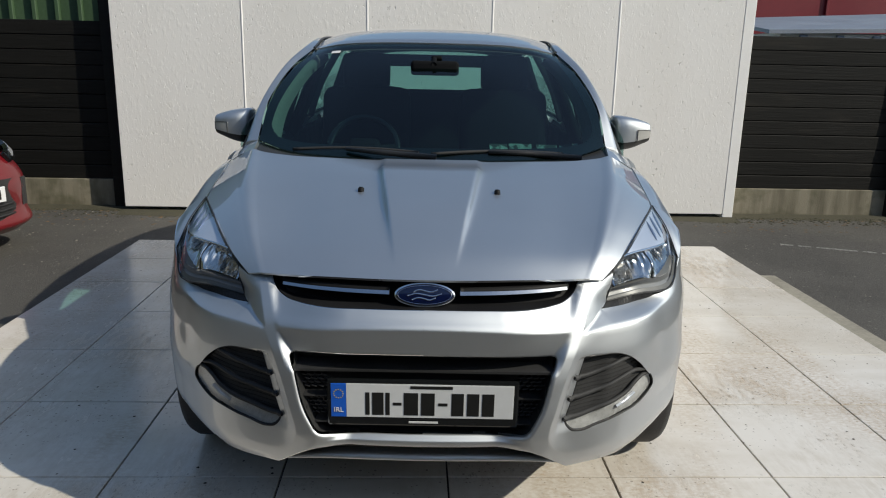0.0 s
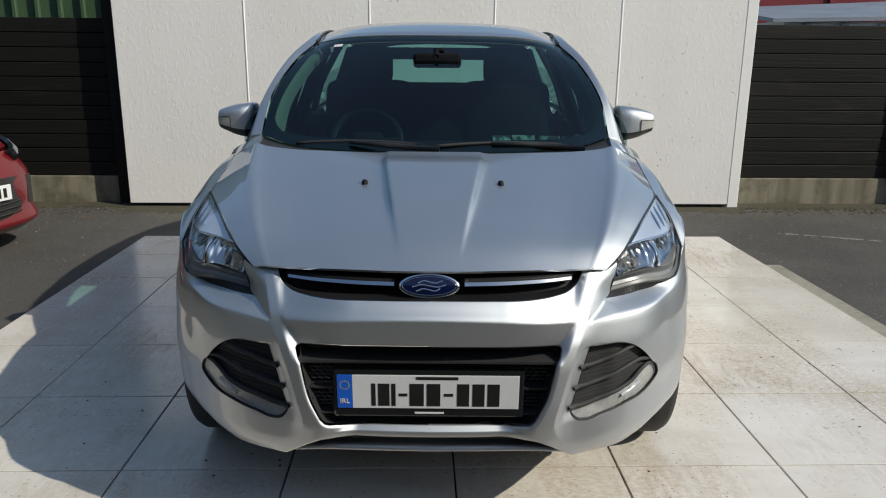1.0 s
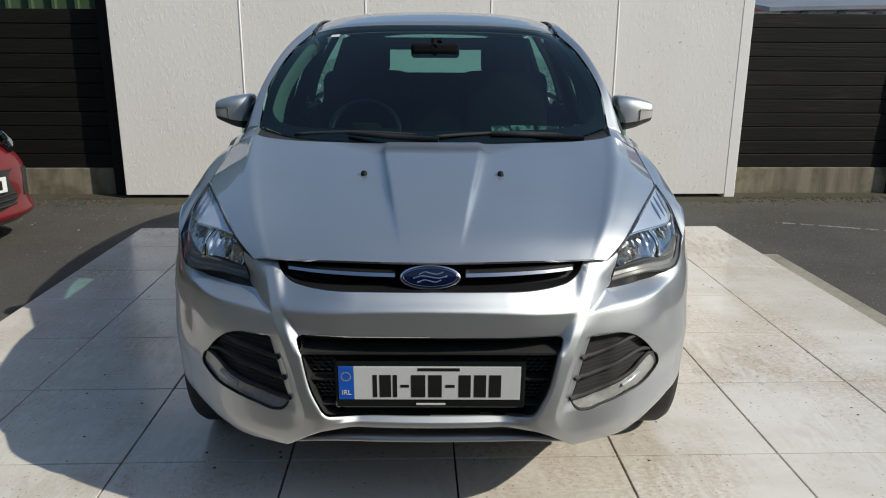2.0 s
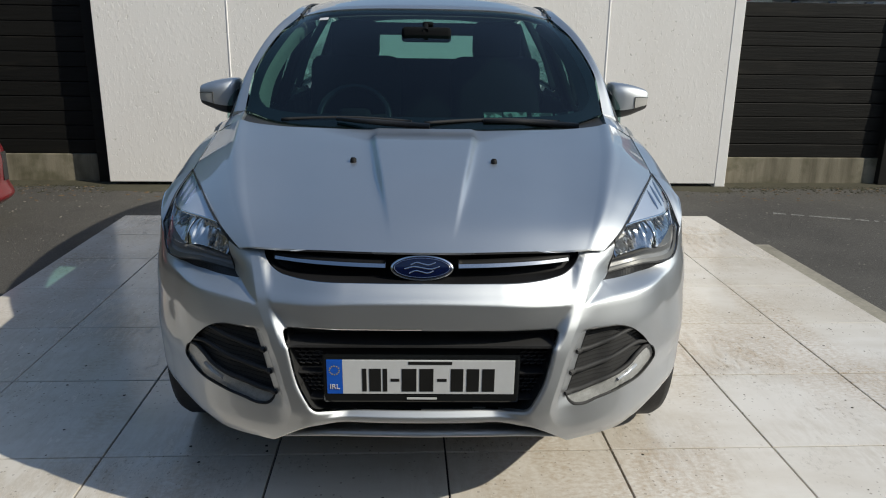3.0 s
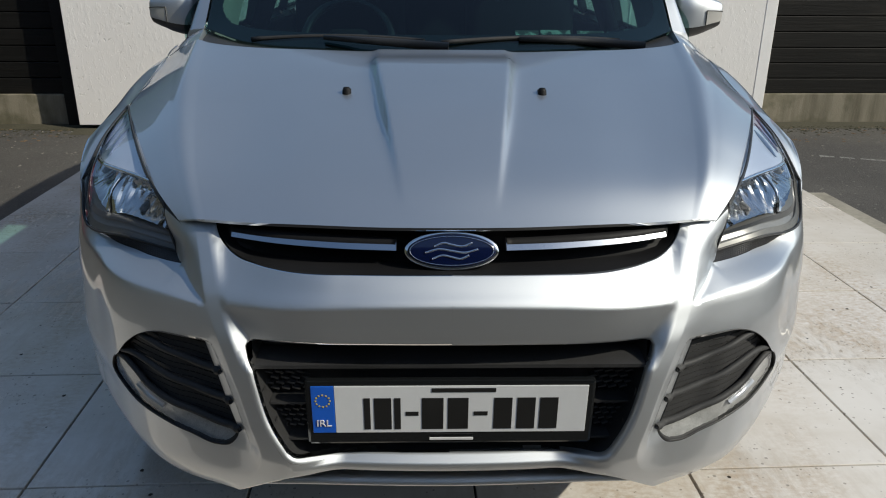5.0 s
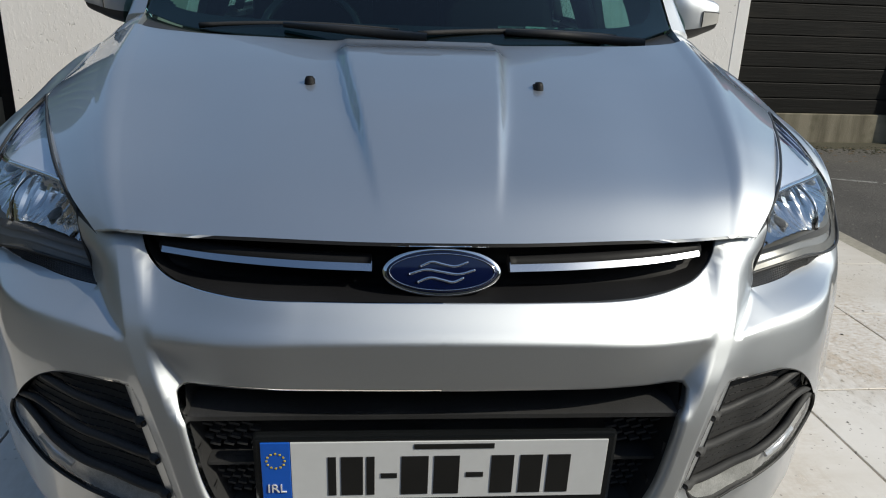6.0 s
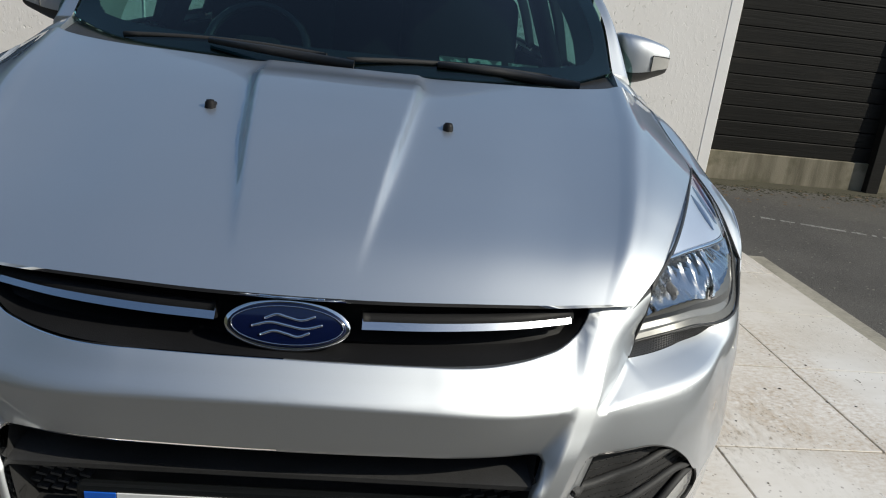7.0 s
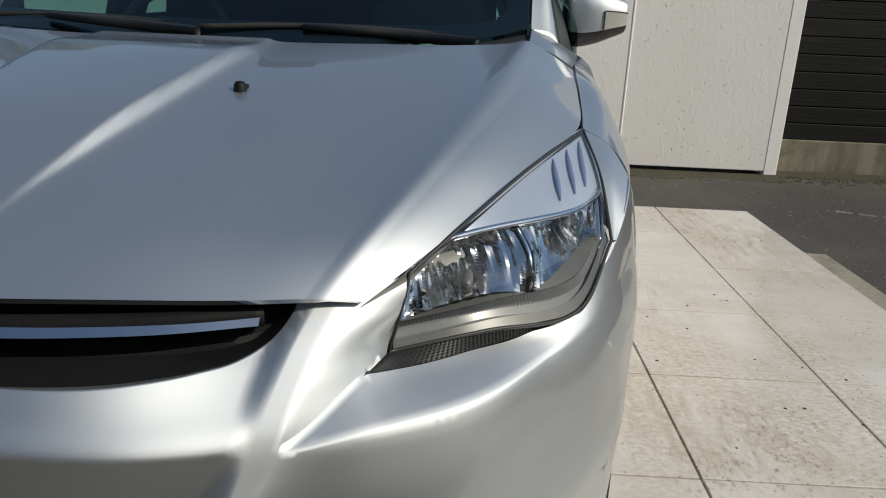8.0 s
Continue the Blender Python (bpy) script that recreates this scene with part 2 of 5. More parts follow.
BLUE = material("blue_enamel", (0.010, 0.11, 0.58), 0.3, 0, 0.5, 0.05, rough_vary=0.05)
EMBLEM = material("emblem_blue", (0.002, 0.005, 0.030), 0.14, 0.0, 0.3, 0.1, rough_vary=0.03)
INK = material("black_ink", (0.01, 0.01, 0.01), 0.4)
PALE = material("pale_print", (0.7, 0.7, 0.7), 0.4)
TILE = tile_material()
PLINTH = plinth_material()
GROUT = material("grout", (0.022, 0.020, 0.018), 0.9, 0, 0, 0.2)
ASPHALT = asphalt_material()
CONCRETE = material("concrete", (0.27, 0.25, 0.205), 0.85, 0, 0, 0.22, 2.5, 40, 0.003, 60, other=(0.17, 0.155, 0.12))
RENDER_WHITE = wall_material()
SMOOTH_WHITE = material("white_trim", (0.86, 0.84, 0.82), 0.6, 0, 0, 0.04)
BOARD = board_material()
GREEN = material("green_cladding", (0.045, 0.085, 0.04), 0.6, 0, 0, 0.2, 2, 30)
REDBLDG = material("red_cladding", (0.15, 0.005, 0.012), 0.5, 0, 0, 0.1, 1, 10)


# ---- mesh tools ----
def spline(P, t):
    """Catmull-Rom through the rows of P (n, ...) at t in 0..n-1."""
    P, t = np.asarray(P, float), np.asarray(t, float)
    n = len(P)
    if n == 2:
        w = t.reshape(-1, *[1] * (P.ndim - 1))
        return P[0] * (1 - w) + P[1] * w
    i = np.clip(np.floor(t).astype(int), 0, n - 2)
    f = (t - i).reshape(-1, *[1] * (P.ndim - 1))
    E = np.concatenate([[2 * P[0] - P[1]], P, [2 * P[-1] - P[-2]]])
    a, b, c, d = E[i], E[i + 1], E[i + 2], E[i + 3]
    return 0.5 * (2 * b + (c - a) * f + (2 * a - 5 * b + 4 * c - d) * f ** 2 + (3 * b - a - 3 * c + d) * f ** 3)


def surface(rows, nu, nv):
    """A smooth grid (nv+1, nu+1, 3) through rows of control points."""
    rows = np.asarray(rows, float)
    g = spline(rows, np.linspace(0, len(rows) - 1, nv + 1))
    g = spline(np.swapaxes(g, 0, 1), np.linspace(0, rows.shape[1] - 1, nu + 1))
    return np.swapaxes(g, 0, 1)


def glide(P, n, level=False):
    """A smooth run through the rows of P, n steps a span, tangents weighed by span length."""
    P = np.asarray(P, float)
    d = np.diff(P, axis=0)
    h = np.linalg.norm(d, axis=-1, keepdims=True) + 1e-9
    s = d / h
    T = np.concatenate([s[:1], (h[:-1] * s[1:] + h[1:] * s[:-1]) / (h[:-1] + h[1:]), s[-1:]])
    if level:  # leaves the middle plane square on
        T[0] = np.array((1.0, 0, 0))
    out = []
    for i in range(len(d)):
        for f in np.arange(n) / n:
            out.append((2 * f ** 3 - 3 * f ** 2 + 1) * P[i] + (f ** 3 - 2 * f ** 2 + f) * h[i] * T[i] + (3 * f ** 2 - 2 * f ** 3) * P[i + 1] + (f ** 3 - f ** 2) * h[i] * T[i + 1])
    return np.array(out + [P[-1]])


def full(row):
    """A row from the middle outwards, made whole by its mirror image."""
    return [(-x, y, z) for x, y, z in row[:0:-1]] + list(row)


class Geo:
    """Collects faces for one mesh."""

    def __init__(self):
        self.v, self.f, self.n = [], [], 0

    def add(self, verts, faces):
        self.v.extend(tuple(map(float, p)) for p in verts)
        self.f.extend(tuple(i + self.n for i in q) for q in faces)
        self.n = len(self.v)
        return self

    def grid(self, g, out=None, depth=0.0, skip=None):
        """A grid; with out (a point inside the thing) and depth, its rim is folded inwards by depth."""
        g = np.asarray(g, float)
        a, b = g.shape[:2]
        nrm = np.cross(np.gradient(g, axis=1), np.gradient(g, axis=0))
        nrm /= np.linalg.norm(nrm, axis=2, keepdims=True) + 1e-9
        turned = out is not None and np.mean(np.sum(nrm * (g - np.asarray(out)), axis=2)) < 0
        if turned:
            nrm = -nrm
        faces = []
        for i in range(a - 1):
            for j in range(b - 1):
                if skip and skip(i, j):
                    continue
                q = (i * b + j, i * b + j + 1, (i + 1) * b + j + 1, (i + 1) * b + j)
                faces.append(q if not turned else q[::-1])
        self.add(g.reshape(-1, 3), faces)
        if depth:
            rim = [(0, j) for j in range(b)] + [(i, b - 1) for i in range(1, a)] + [(a - 1, j) for j in range(b - 2, -1, -1)] + [(i, 0) for i in range(a - 2, 0, -1)]
            p = np.array([g[r] for r in rim])
            q = p - depth * np.array([nrm[r] for r in rim])
            k = len(rim)
            self.add(np.concatenate([p, q]), [(i, (i + 1) % k, k + (i + 1) % k, k + i) for i in range(k)])
        return self

    def box(self, c, s, bevel=0.0, rot=None, seg=2):
        bm = bmesh.new()
        bmesh.ops.create_cube(bm, size=1.0)
        bmesh.ops.scale(bm, vec=s, verts=bm.verts)
        if bevel:
            bmesh.ops.bevel(bm, geom=bm.edges[:], offset=bevel, segments=seg, affect="EDGES", profile=0.5)
        m = Matrix.Translation(c) @ (rot.to_4x4() if rot else Matrix())
        bmesh.ops.transform(bm, matrix=m, verts=bm.verts)
        return self.bm(bm)

    def bm(self, bm):
        bm.verts.ensure_lookup_table()
        bm.verts.index_update()
        self.add([v.co for v in bm.verts], [[v.index for v in f.verts] for f in bm.faces])
        bm.free()
        return self

    def tube(self, path, r, seg=10, cap=True):
        """A round rod along a path; r a number or one for each point."""
        path = [Vector(p) for p in path]
        rs = r if isinstance(r, (list, tuple)) else [r] * len(path)
        rings = []
        for i, p in enumerate(path):
            d = (path[min(i + 1, len(path) - 1)] - path[max(i - 1, 0)]).normalized()
            s = d.cross((0, 0, 1) if abs(d.z) < 0.9 else (1, 0, 0)).normalized()
            u = s.cross(d)
            rings.append([p + rs[i] * (s * math.cos(2 * math.pi * k / seg) + u * math.sin(2 * math.pi * k / seg)) for k in range(seg)])
        faces = [(i * seg + k, i * seg + (k + 1) % seg, (i + 1) * seg + (k + 1) % seg, (i + 1) * seg + k) for i in range(len(path) - 1) for k in range(seg)]
        if cap:
            faces += [tuple(range(seg)), tuple((len(path) - 1) * seg + k for k in range(seg))]
        return self.add([q for ring in rings for q in ring], faces)

    def lathe(self, profile, c, axis="x", seg=48, closed=False):
        """Turn a profile of (along, radius) round an axis through c."""
        pts = []
        for h, r in profile:
            for k in range(seg):
                a = 2 * math.pi * k / seg
                q = {"x": (h, r * math.cos(a), r * math.sin(a)), "y": (r * math.cos(a), h, r * math.sin(a)), "z": (r * math.cos(a), r * math.sin(a), h)}[axis]
                pts.append(tuple(q[i] + c[i] for i in range(3)))
        n = len(profile)
        rng = range(n if closed else n - 1)
        return self.add(pts, [(i * seg + k, i * seg + (k + 1) % seg, ((i + 1) % n) * seg + (k + 1) % seg, ((i + 1) % n) * seg + k) for i in rng for k in range(seg)])

    def slab(self, outline, normal, depth):
        """A flat plate: its outline, thickened along normal."""
        o = [Vector(p) for p in outline]
        d = Vector(normal).normalized() * depth
        k = len(o)
        self.add(o + [p + d for p in o], [tuple(range(k)), tuple(range(2 * k - 1, k - 1, -1))])
        return self.add(o + [p + d for p in o], [(i, (i + 1) % k, k + (i + 1) % k, k + i) for i in range(k)])

    def mirror(self):
        k = self.n
        return self.add([(-x, y, z) for x, y, z in self.v], [tuple(i for i in f[::-1]) for f in self.f]) if k else self

    def mesh(self, name, mat, smooth=True):
        me = bpy.data.meshes.new(name)
        me.from_pydata(self.v, [], self.f)
        me.materials.append(mat)
        me.polygons.foreach_set("use_smooth", [smooth] * len(me.polygons))
        me.update()
        return me


def part(name, geo, mat, parent, label="", smooth=True, sharp=None):
    """Link a mesh as one part under a thing or a part."""
    ob = new(name, geo.mesh(name, mat, smooth))
    if sharp is not None:
        ob.data.set_sharp_from_angle(angle=radians(sharp))
    ob.parent = parent
    return tagged(ob, label)


def thing(name, label, category, m=None, group="", kind=""):
    ob = new(name)
    ob.empty_display_size = 0.1
    if m is not None:
        ob.matrix_world = m
    return tagged(ob, label, category, group, kind)


def solid(name, geo, mat, label, category, kind="", smooth=False, group=""):
    ob = new(name, geo.mesh(name, mat, smooth))
    return tagged(ob, label, category, group, kind)


# ---- setting ----
GROUND_Z, WALL_Y = -0.06, 5.72
g = Geo()
g.grid(np.array([[(x, y, GROUND_Z) for x in (-900, -40, -12, 12, 40, 900)] for y in (-900, -40, -12, 12, 40, 900)]))
solid("ground", g, ASPHALT, "dark worn asphalt forecourt with grit and patches", "ground", "structure")

# white rendered wall of five boards with cover strips on the joints
WALL_TOP = 2.5
wall = thing("wall_north", "rough white rendered wall panels behind the platform", "wall", kind="structure")
joints = (-3.09, -1.83, -0.62, 0.60, 1.85, 3.09)
for a, b in zip(joints[:-1], joints[1:]):
    part("panel", Geo().box(((a + b) / 2, WALL_Y + 0.15, (GROUND_Z + WALL_TOP) / 2 + 0.02), (b - a - 0.004, 0.3, WALL_TOP - GROUND_Z - 0.04), 0.004, seg=1), RENDER_WHITE, wall, smooth=False)
for x in joints[1:-1]:
    strip = [(x - 0.014, WALL_Y + 0.003), (x - 0.010, WALL_Y - 0.0015), (x - 0.002, WALL_Y - 0.005), (x + 0.005, WALL_Y - 0.005), (x + 0.014, WALL_Y + 0.003)]
    part("cover_strip", Geo().slab([(a, b, GROUND_Z + 0.04) for a, b in strip], (0, 0, 1), WALL_TOP - GROUND_Z - 0.06), SMOOTH_WHITE, wall, smooth=False)
part("end_trim", Geo().box((3.143, WALL_Y + 0.147, (GROUND_Z + WALL_TOP) / 2), (0.109, 0.3, WALL_TOP - GROUND_Z), 0.005, seg=1), SMOOTH_WHITE, wall, "smooth white end trim", smooth=False)


def fence(name, x0, x1, y, label):
    f = thing(name, label, "fence", kind="structure")
    part("plinth", Geo().box(((x0 + x1) / 2, y + 0.08, (GROUND_Z + 0.225) / 2 - 0.02), (x1 - x0, 0.18, 0.225 - GROUND_Z + 0.04), 0.008), PLINTH, f, "stained concrete plinth", smooth=False)
    n = 11
    h = (1.80 - 0.225) / n
    rnd = random.Random(5)
    mesh = Geo().box((0, 0, 0), (x1 - x0, 0.028, h - 0.008), 0.004, seg=1).mesh("board", BOARD, False)
    for i in range(n):
        ob = new("board", mesh)
        ob.parent = f
        ob.matrix_world = pose((x0 + x1) / 2, y + 0.02 + rnd.uniform(-0.004, 0.004) - (0.012 if i == n - 1 else 0), 0.225 + h * (i + 0.5), rnd.uniform(1, 3), 0, 0)
    part("backing", Geo().box(((x0 + x1) / 2, y + 0.07, 1.0), (x1 - x0, 0.05, 1.56), 0), DARK, f)
    return f


fence("fence_east", 3.2, 13.2, 5.93, "black-stained horizontal board fence on a concrete plinth")
fence("fence_west", -13.2, -3.26, 5.93, "black-stained horizontal board fence on a concrete plinth, in shade")
solid("fence_post", Geo().box((5.00, 5.90, 0.86), (0.13, 0.10, 1.86), 0.006), BOARD, "black timber post in front of the fence plinth", "post", "structure")
solid("fence_post", Geo().box((-3.185, 5.93, 1.2), (0.13, 0.12, 2.53), 0.006), BOARD, "black timber post beside the white wall", "post", "structure")

# platform of polished tiles
TILE_SIZE = 0.6
platform = thing("platform", "low display platform of cream polished stone tiles", "platform", kind="structure")
part("bed", Geo().box((0, 2.1, (GROUND_Z - 0.012) / 2 - 0.01), (4.79, 4.19, -GROUND_Z + 0.0), 0), GROUT, platform)
tile_mesh = Geo().box((0, 0, -0.01), (TILE_SIZE - 0.007, TILE_SIZE - 0.007, 0.02), 0.0015, seg=1).mesh("tile", TILE, False)
rnd = random.Random(2)
for i in range(-4, 4):
    for j in range(0, 7):
        ob = new("tile", tile_mesh)
        ob.parent = platform
        ob.matrix_world = pose((i + 0.5) * TILE_SIZE, (j + 0.5) * TILE_SIZE, rnd.uniform(-0.0006, 0.0006), rnd.uniform(-0.04, 0.04), rnd.uniform(-0.04, 0.04), 90 * rnd.randrange(4))
part("edging", Geo().slab([(2.405, 0.0, -0.075), (2.405, 3.36, -0.075), (2.405, 3.36, -0.012), (2.405, 0.0, -0.012)], (1, 0, 0), 0.12), CONCRETE, platform, "grey concrete edging strip", smooth=False)

# surroundings: a green shed and a red building behind the fences
def cladding(name, x0, x1, y, z0, z1, pitch, mat, label):
    geo = Geo().box(((x0 + x1) / 2, y + 1.5, (z0 + z1) / 2), (x1 - x0, 3.0, z1 - z0), 0)
    b = thing(name, label, "building")
    part("wall", geo, mat, b, smooth=False)
    x = x0 + pitch / 2
    rib = Geo().box((0, 0, (z0 + z1) / 2), (0.045, 0.05, z1 - z0), 0.006, seg=1).mesh("rib", mat, False)
    while x < x1:
        ob = new("rib", rib)
        ob.parent, ob.location = b, (x, y - 0.025, 0)
        x += pitch
    return b


cladding("green_shed", -12, -3.4, 6.6, GROUND_Z, 3.6, 0.24, GREEN, "green profiled metal shed behind the fence")
cladding("red_building", 5.0, 10.5, 12.0, GROUND_Z, 3.3, 1.5, REDBLDG, "dark red clad building behind the fence")

# ---- silver car ----
CAR = pose(-0.103, 0, 0, 0, 0, -1.8)
INSIDE = (0, 1.6, 0.7)
car = thing("silver_car", "silver metallic crossover car parked on the tiled platform", "car", CAR)


def pchip(xk, yk, x):
    """Monotone cubic through the knots, flat beyond the ends' tangents."""
    xk, yk, x = np.asarray(xk, float), np.asarray(yk, float), np.asarray(x, float)
    h, s = np.diff(xk), np.diff(yk) / np.diff(xk)
    m = np.zeros(len(xk))
    m[0], m[-1] = s[0], s[-1]
    for k in range(1, len(s)):
        if s[k - 1] * s[k] > 0:
            w1, w2 = 2 * h[k] + h[k - 1], h[k] + 2 * h[k - 1]
            m[k] = (w1 + w2) / (w1 / s[k - 1] + w2 / s[k])
    i = np.clip(np.searchsorted(xk, x) - 1, 0, len(h) - 1)
    f = np.clip((x - xk[i]) / h[i], 0, 1)
    return (2 * f ** 3 - 3 * f ** 2 + 1) * yk[i] + (f ** 3 - 2 * f ** 2 + f) * h[i] * m[i] + (3 * f ** 2 - 2 * f ** 3) * yk[i + 1] + (f ** 3 - f ** 2) * h[i] * m[i + 1]


def ease(t):
    t = np.clip(t, 0, 1)
    return t * t * (3 - 2 * t)


def hood_bulge(g):
    """The raised middle of the bonnet: a step down on either side, fading to the front."""
    y = g[..., 1]
    s = np.clip((y - 0.17) / 0.75, 0, 1)
    edge = 0.080 + 0.098 * s ** 0.9
    w = 0.007 + 0.015 * s
    d = np.abs(g[..., 0]) - edge
    soft = 0.5 * (d + np.sqrt(d * d + 0.0015 ** 2))
    drop = np.exp(-soft / (0.5 * w))
    height = 0.025 * ease((y - 0.17) / 0.42) * (1 - 0.72 * ease((y - 0.84) / 0.20))
    g[..., 2] += height * drop - 0.003 * ease((y - 0.17) / 0.3)
    return g


H = [
    [(0, 0.140, 0.879), (0.12, 0.146, 0.878), (0.25, 0.166, 0.876), (0.39, 0.202, 0.870), (0.472, 0.228, 0.866), (0.510, 0.250, 0.858)],
    [(0, 0.25, 0.927), (0.12, 0.256, 0.926), (0.27, 0.27, 0.921), (0.42, 0.295, 0.912), (0.508, 0.315, 0.910), (0.566, 0.322, 0.889)],
    [(0, 0.42, 0.974), (0.13, 0.425, 0.973), (0.29, 0.435, 0.967), (0.45, 0.45, 0.956), (0.556, 0.460, 0.956), (0.639, 0.457, 0.926)],
    [(0, 0.62, 1.017), (0.14, 0.625, 1.016), (0.31, 0.63, 1.011), (0.48, 0.635, 1.001), (0.606, 0.640, 1.001), (0.713, 0.622, 0.957)],
    [(0, 0.83, 1.057), (0.15, 0.832, 1.056), (0.33, 0.835, 1.053), (0.52, 0.838, 1.046), (0.655, 0.840, 1.045), (0.797, 0.836, 0.979)],
    [(0, 0.97, 1.077), (0.16, 0.975, 1.077), (0.35, 0.985, 1.079), (0.55, 1.01, 1.080), (0.69, 1.03, 1.078), (0.815, 1.03, 1.010)],
    [(0, 1.06, 1.089), (0.17, 1.065, 1.089), (0.37, 1.075, 1.093), (0.57, 1.10, 1.098), (0.715, 1.17, 1.101), (0.818, 1.20, 1.052)],
]


def hood_row(row, up):
    """One station of the bonnet from the middle to its edge, with a tight shoulder ridge."""
    r = [Vector(p) for p in row]
    r = r[:4] + [r[3].lerp(r[4], 0.72) + Vector((0, 0, 0.001 + 0.003 * up)), r[4] + Vector((0, 0, 0.001 + 0.008 * up)), r[4].lerp(r[5], 0.26) + Vector((0, 0, 0.001 + 0.008 * up)), r[5]]
    return glide(np.array([tuple(p) for p in r]), 24, True)


hood_half = np.swapaxes(glide(np.array([hood_row(r, min(1, k / 2)) for k, r in enumerate(H)]), 16), 0, 1)
hood_grid = np.swapaxes(np.concatenate([hood_half[:0:-1] * np.array((-1, 1, 1)), hood_half]), 0, 1)
hood = part("hood", Geo().grid(hood_bulge(hood_grid), INSIDE, 0.007), PAINT, car, "silver bonnet with two raised creases")

# ---- front bumper ----
# the bumper's line on plan, from the middle round to the wheel arch
PLAN = glide(np.array([(x, y, 0) for x, y in ((0, 0.080), (0.18, 0.086), (0.31, 0.099), (0.42, 0.137), (0.53, 0.178), (0.66, 0.262), (0.75, 0.365), (0.83, 0.485), (0.88, 0.60), (0.905, 0.70), (0.92, 0.80), (0.93, 0.92))]), 60, True)[:, :2]
PLAN_U = np.concatenate([[0], np.cumsum(np.linalg.norm(np.diff(PLAN, axis=0), axis=1))])
PLAN_T = np.gradient(PLAN, axis=0)
PLAN_T /= np.linalg.norm(PLAN_T, axis=1, keepdims=True)
# how far the skin stands before that line, by height: in the middle, on the rib, on the corner
MID_LOW = ((0.38, 0.397, 0.413, 0.427, 0.45, 0.64, 0.69, 0.729), (-0.036, -0.023, -0.018, -0.033, -0.05, 0.0, 0.014, 0.0205))
MID_TOP = ((0.0, 0.12, 0.5, 0.9, 1.0, 1.2, 1.8), (0.0205, 0.0175, 0.001, -0.0145, -0.019, -0.031, -0.078))
RIB = ((0.29, 0.312, 0.352, 0.408, 0.446, 0.52, 0.60, 0.672, 0.713, 0.748, 0.778, 0.799, 0.826, 0.854, 0.89), (-0.034, -0.021, -0.005, 0.014, 0.026, 0.034, 0.034, 0.027, 0.015, 0.002, -0.017, -0.034, -0.057, -0.086, -0.125))
SIDE = ((0.28, 0.306, 0.34, 0.378, 0.434, 0.55, 0.657, 0.72, 0.78, 0.85), (-0.050, -0.032, -0.010, 0.0, 0.003, 0.010, 0.014, 0.008, -0.004, -0.012))
CREST = ((0.29, 0.312, 0.352, 0.380, 0.408, 0.446, 0.52, 0.60, 0.672, 0.713, 0.748, 0.778, 0.799, 0.826, 0.854, 0.89), (0.424, 0.420, 0.403, 0.382, 0.363, 0.353, 0.368, 0.389, 0.413, 0.430, 0.442, 0.450, 0.457, 0.466, 0.478, 0.493))


def plan_at(u):
    p = np.stack([np.interp(u, PLAN_U, PLAN[:, k]) for k in (0, 1)], -1)
    t = np.stack([np.interp(u, PLAN_U, PLAN_T[:, k]) for k in (0, 1)], -1)
    return p, np.stack([t[..., 1], -t[..., 0]], -1)


def u_of(x, d=0.0):
    """Place along the plan line at which a point d before it has this x."""
    u = np.interp(x, PLAN[:, 0], PLAN_U)
    for _ in range(4):
        p, n = plan_at(u)
        u = u + (x - p[..., 0] - n[..., 0] * d) * 0.9
    return u


CREST_Z = np.linspace(0.28, 0.90, 125)
CREST_U = u_of(pchip(*CREST, CREST_Z), pchip(*RIB, CREST_Z))
LEDGE_TOP = (0.739, 0.739, 0.772, 0.771, 0.772, 0.781, 0.845, 0.905, 0.95)
LEDGE_FOLD = (0.734, 0.735, 0.745, 0.749, 0.752, 0.757, 0.780, 0.805, 0.82)
LEDGE_BACK = (0.0, 0.0, -0.067, -0.068, -0.052, -0.036, -0.034, -0.034, -0.034)
LEDGE_U = u_of(np.array((0.38, 0.440, 0.512, 0.62, 0.70, 0.76, 0.838, 0.885, 0.92)), np.array(LEDGE_BACK))
LEAN = ((0.70, 0.768, 0.796, 0.836, 0.873, 0.90), (0.60, 0.56, 0.50, 0.22, -0.05, -0.12))


def past(u, uc):
    """Distance outboard of the rib's crest, softened at the crest itself."""
    return np.sqrt(np.maximum(u - uc, 0) ** 2 + 0.003 ** 2) - 0.003


def nose_line(u):
    """Height of the crease along the nose."""
    return 0.762 - 0.14 * np.asarray(u, float) ** 2


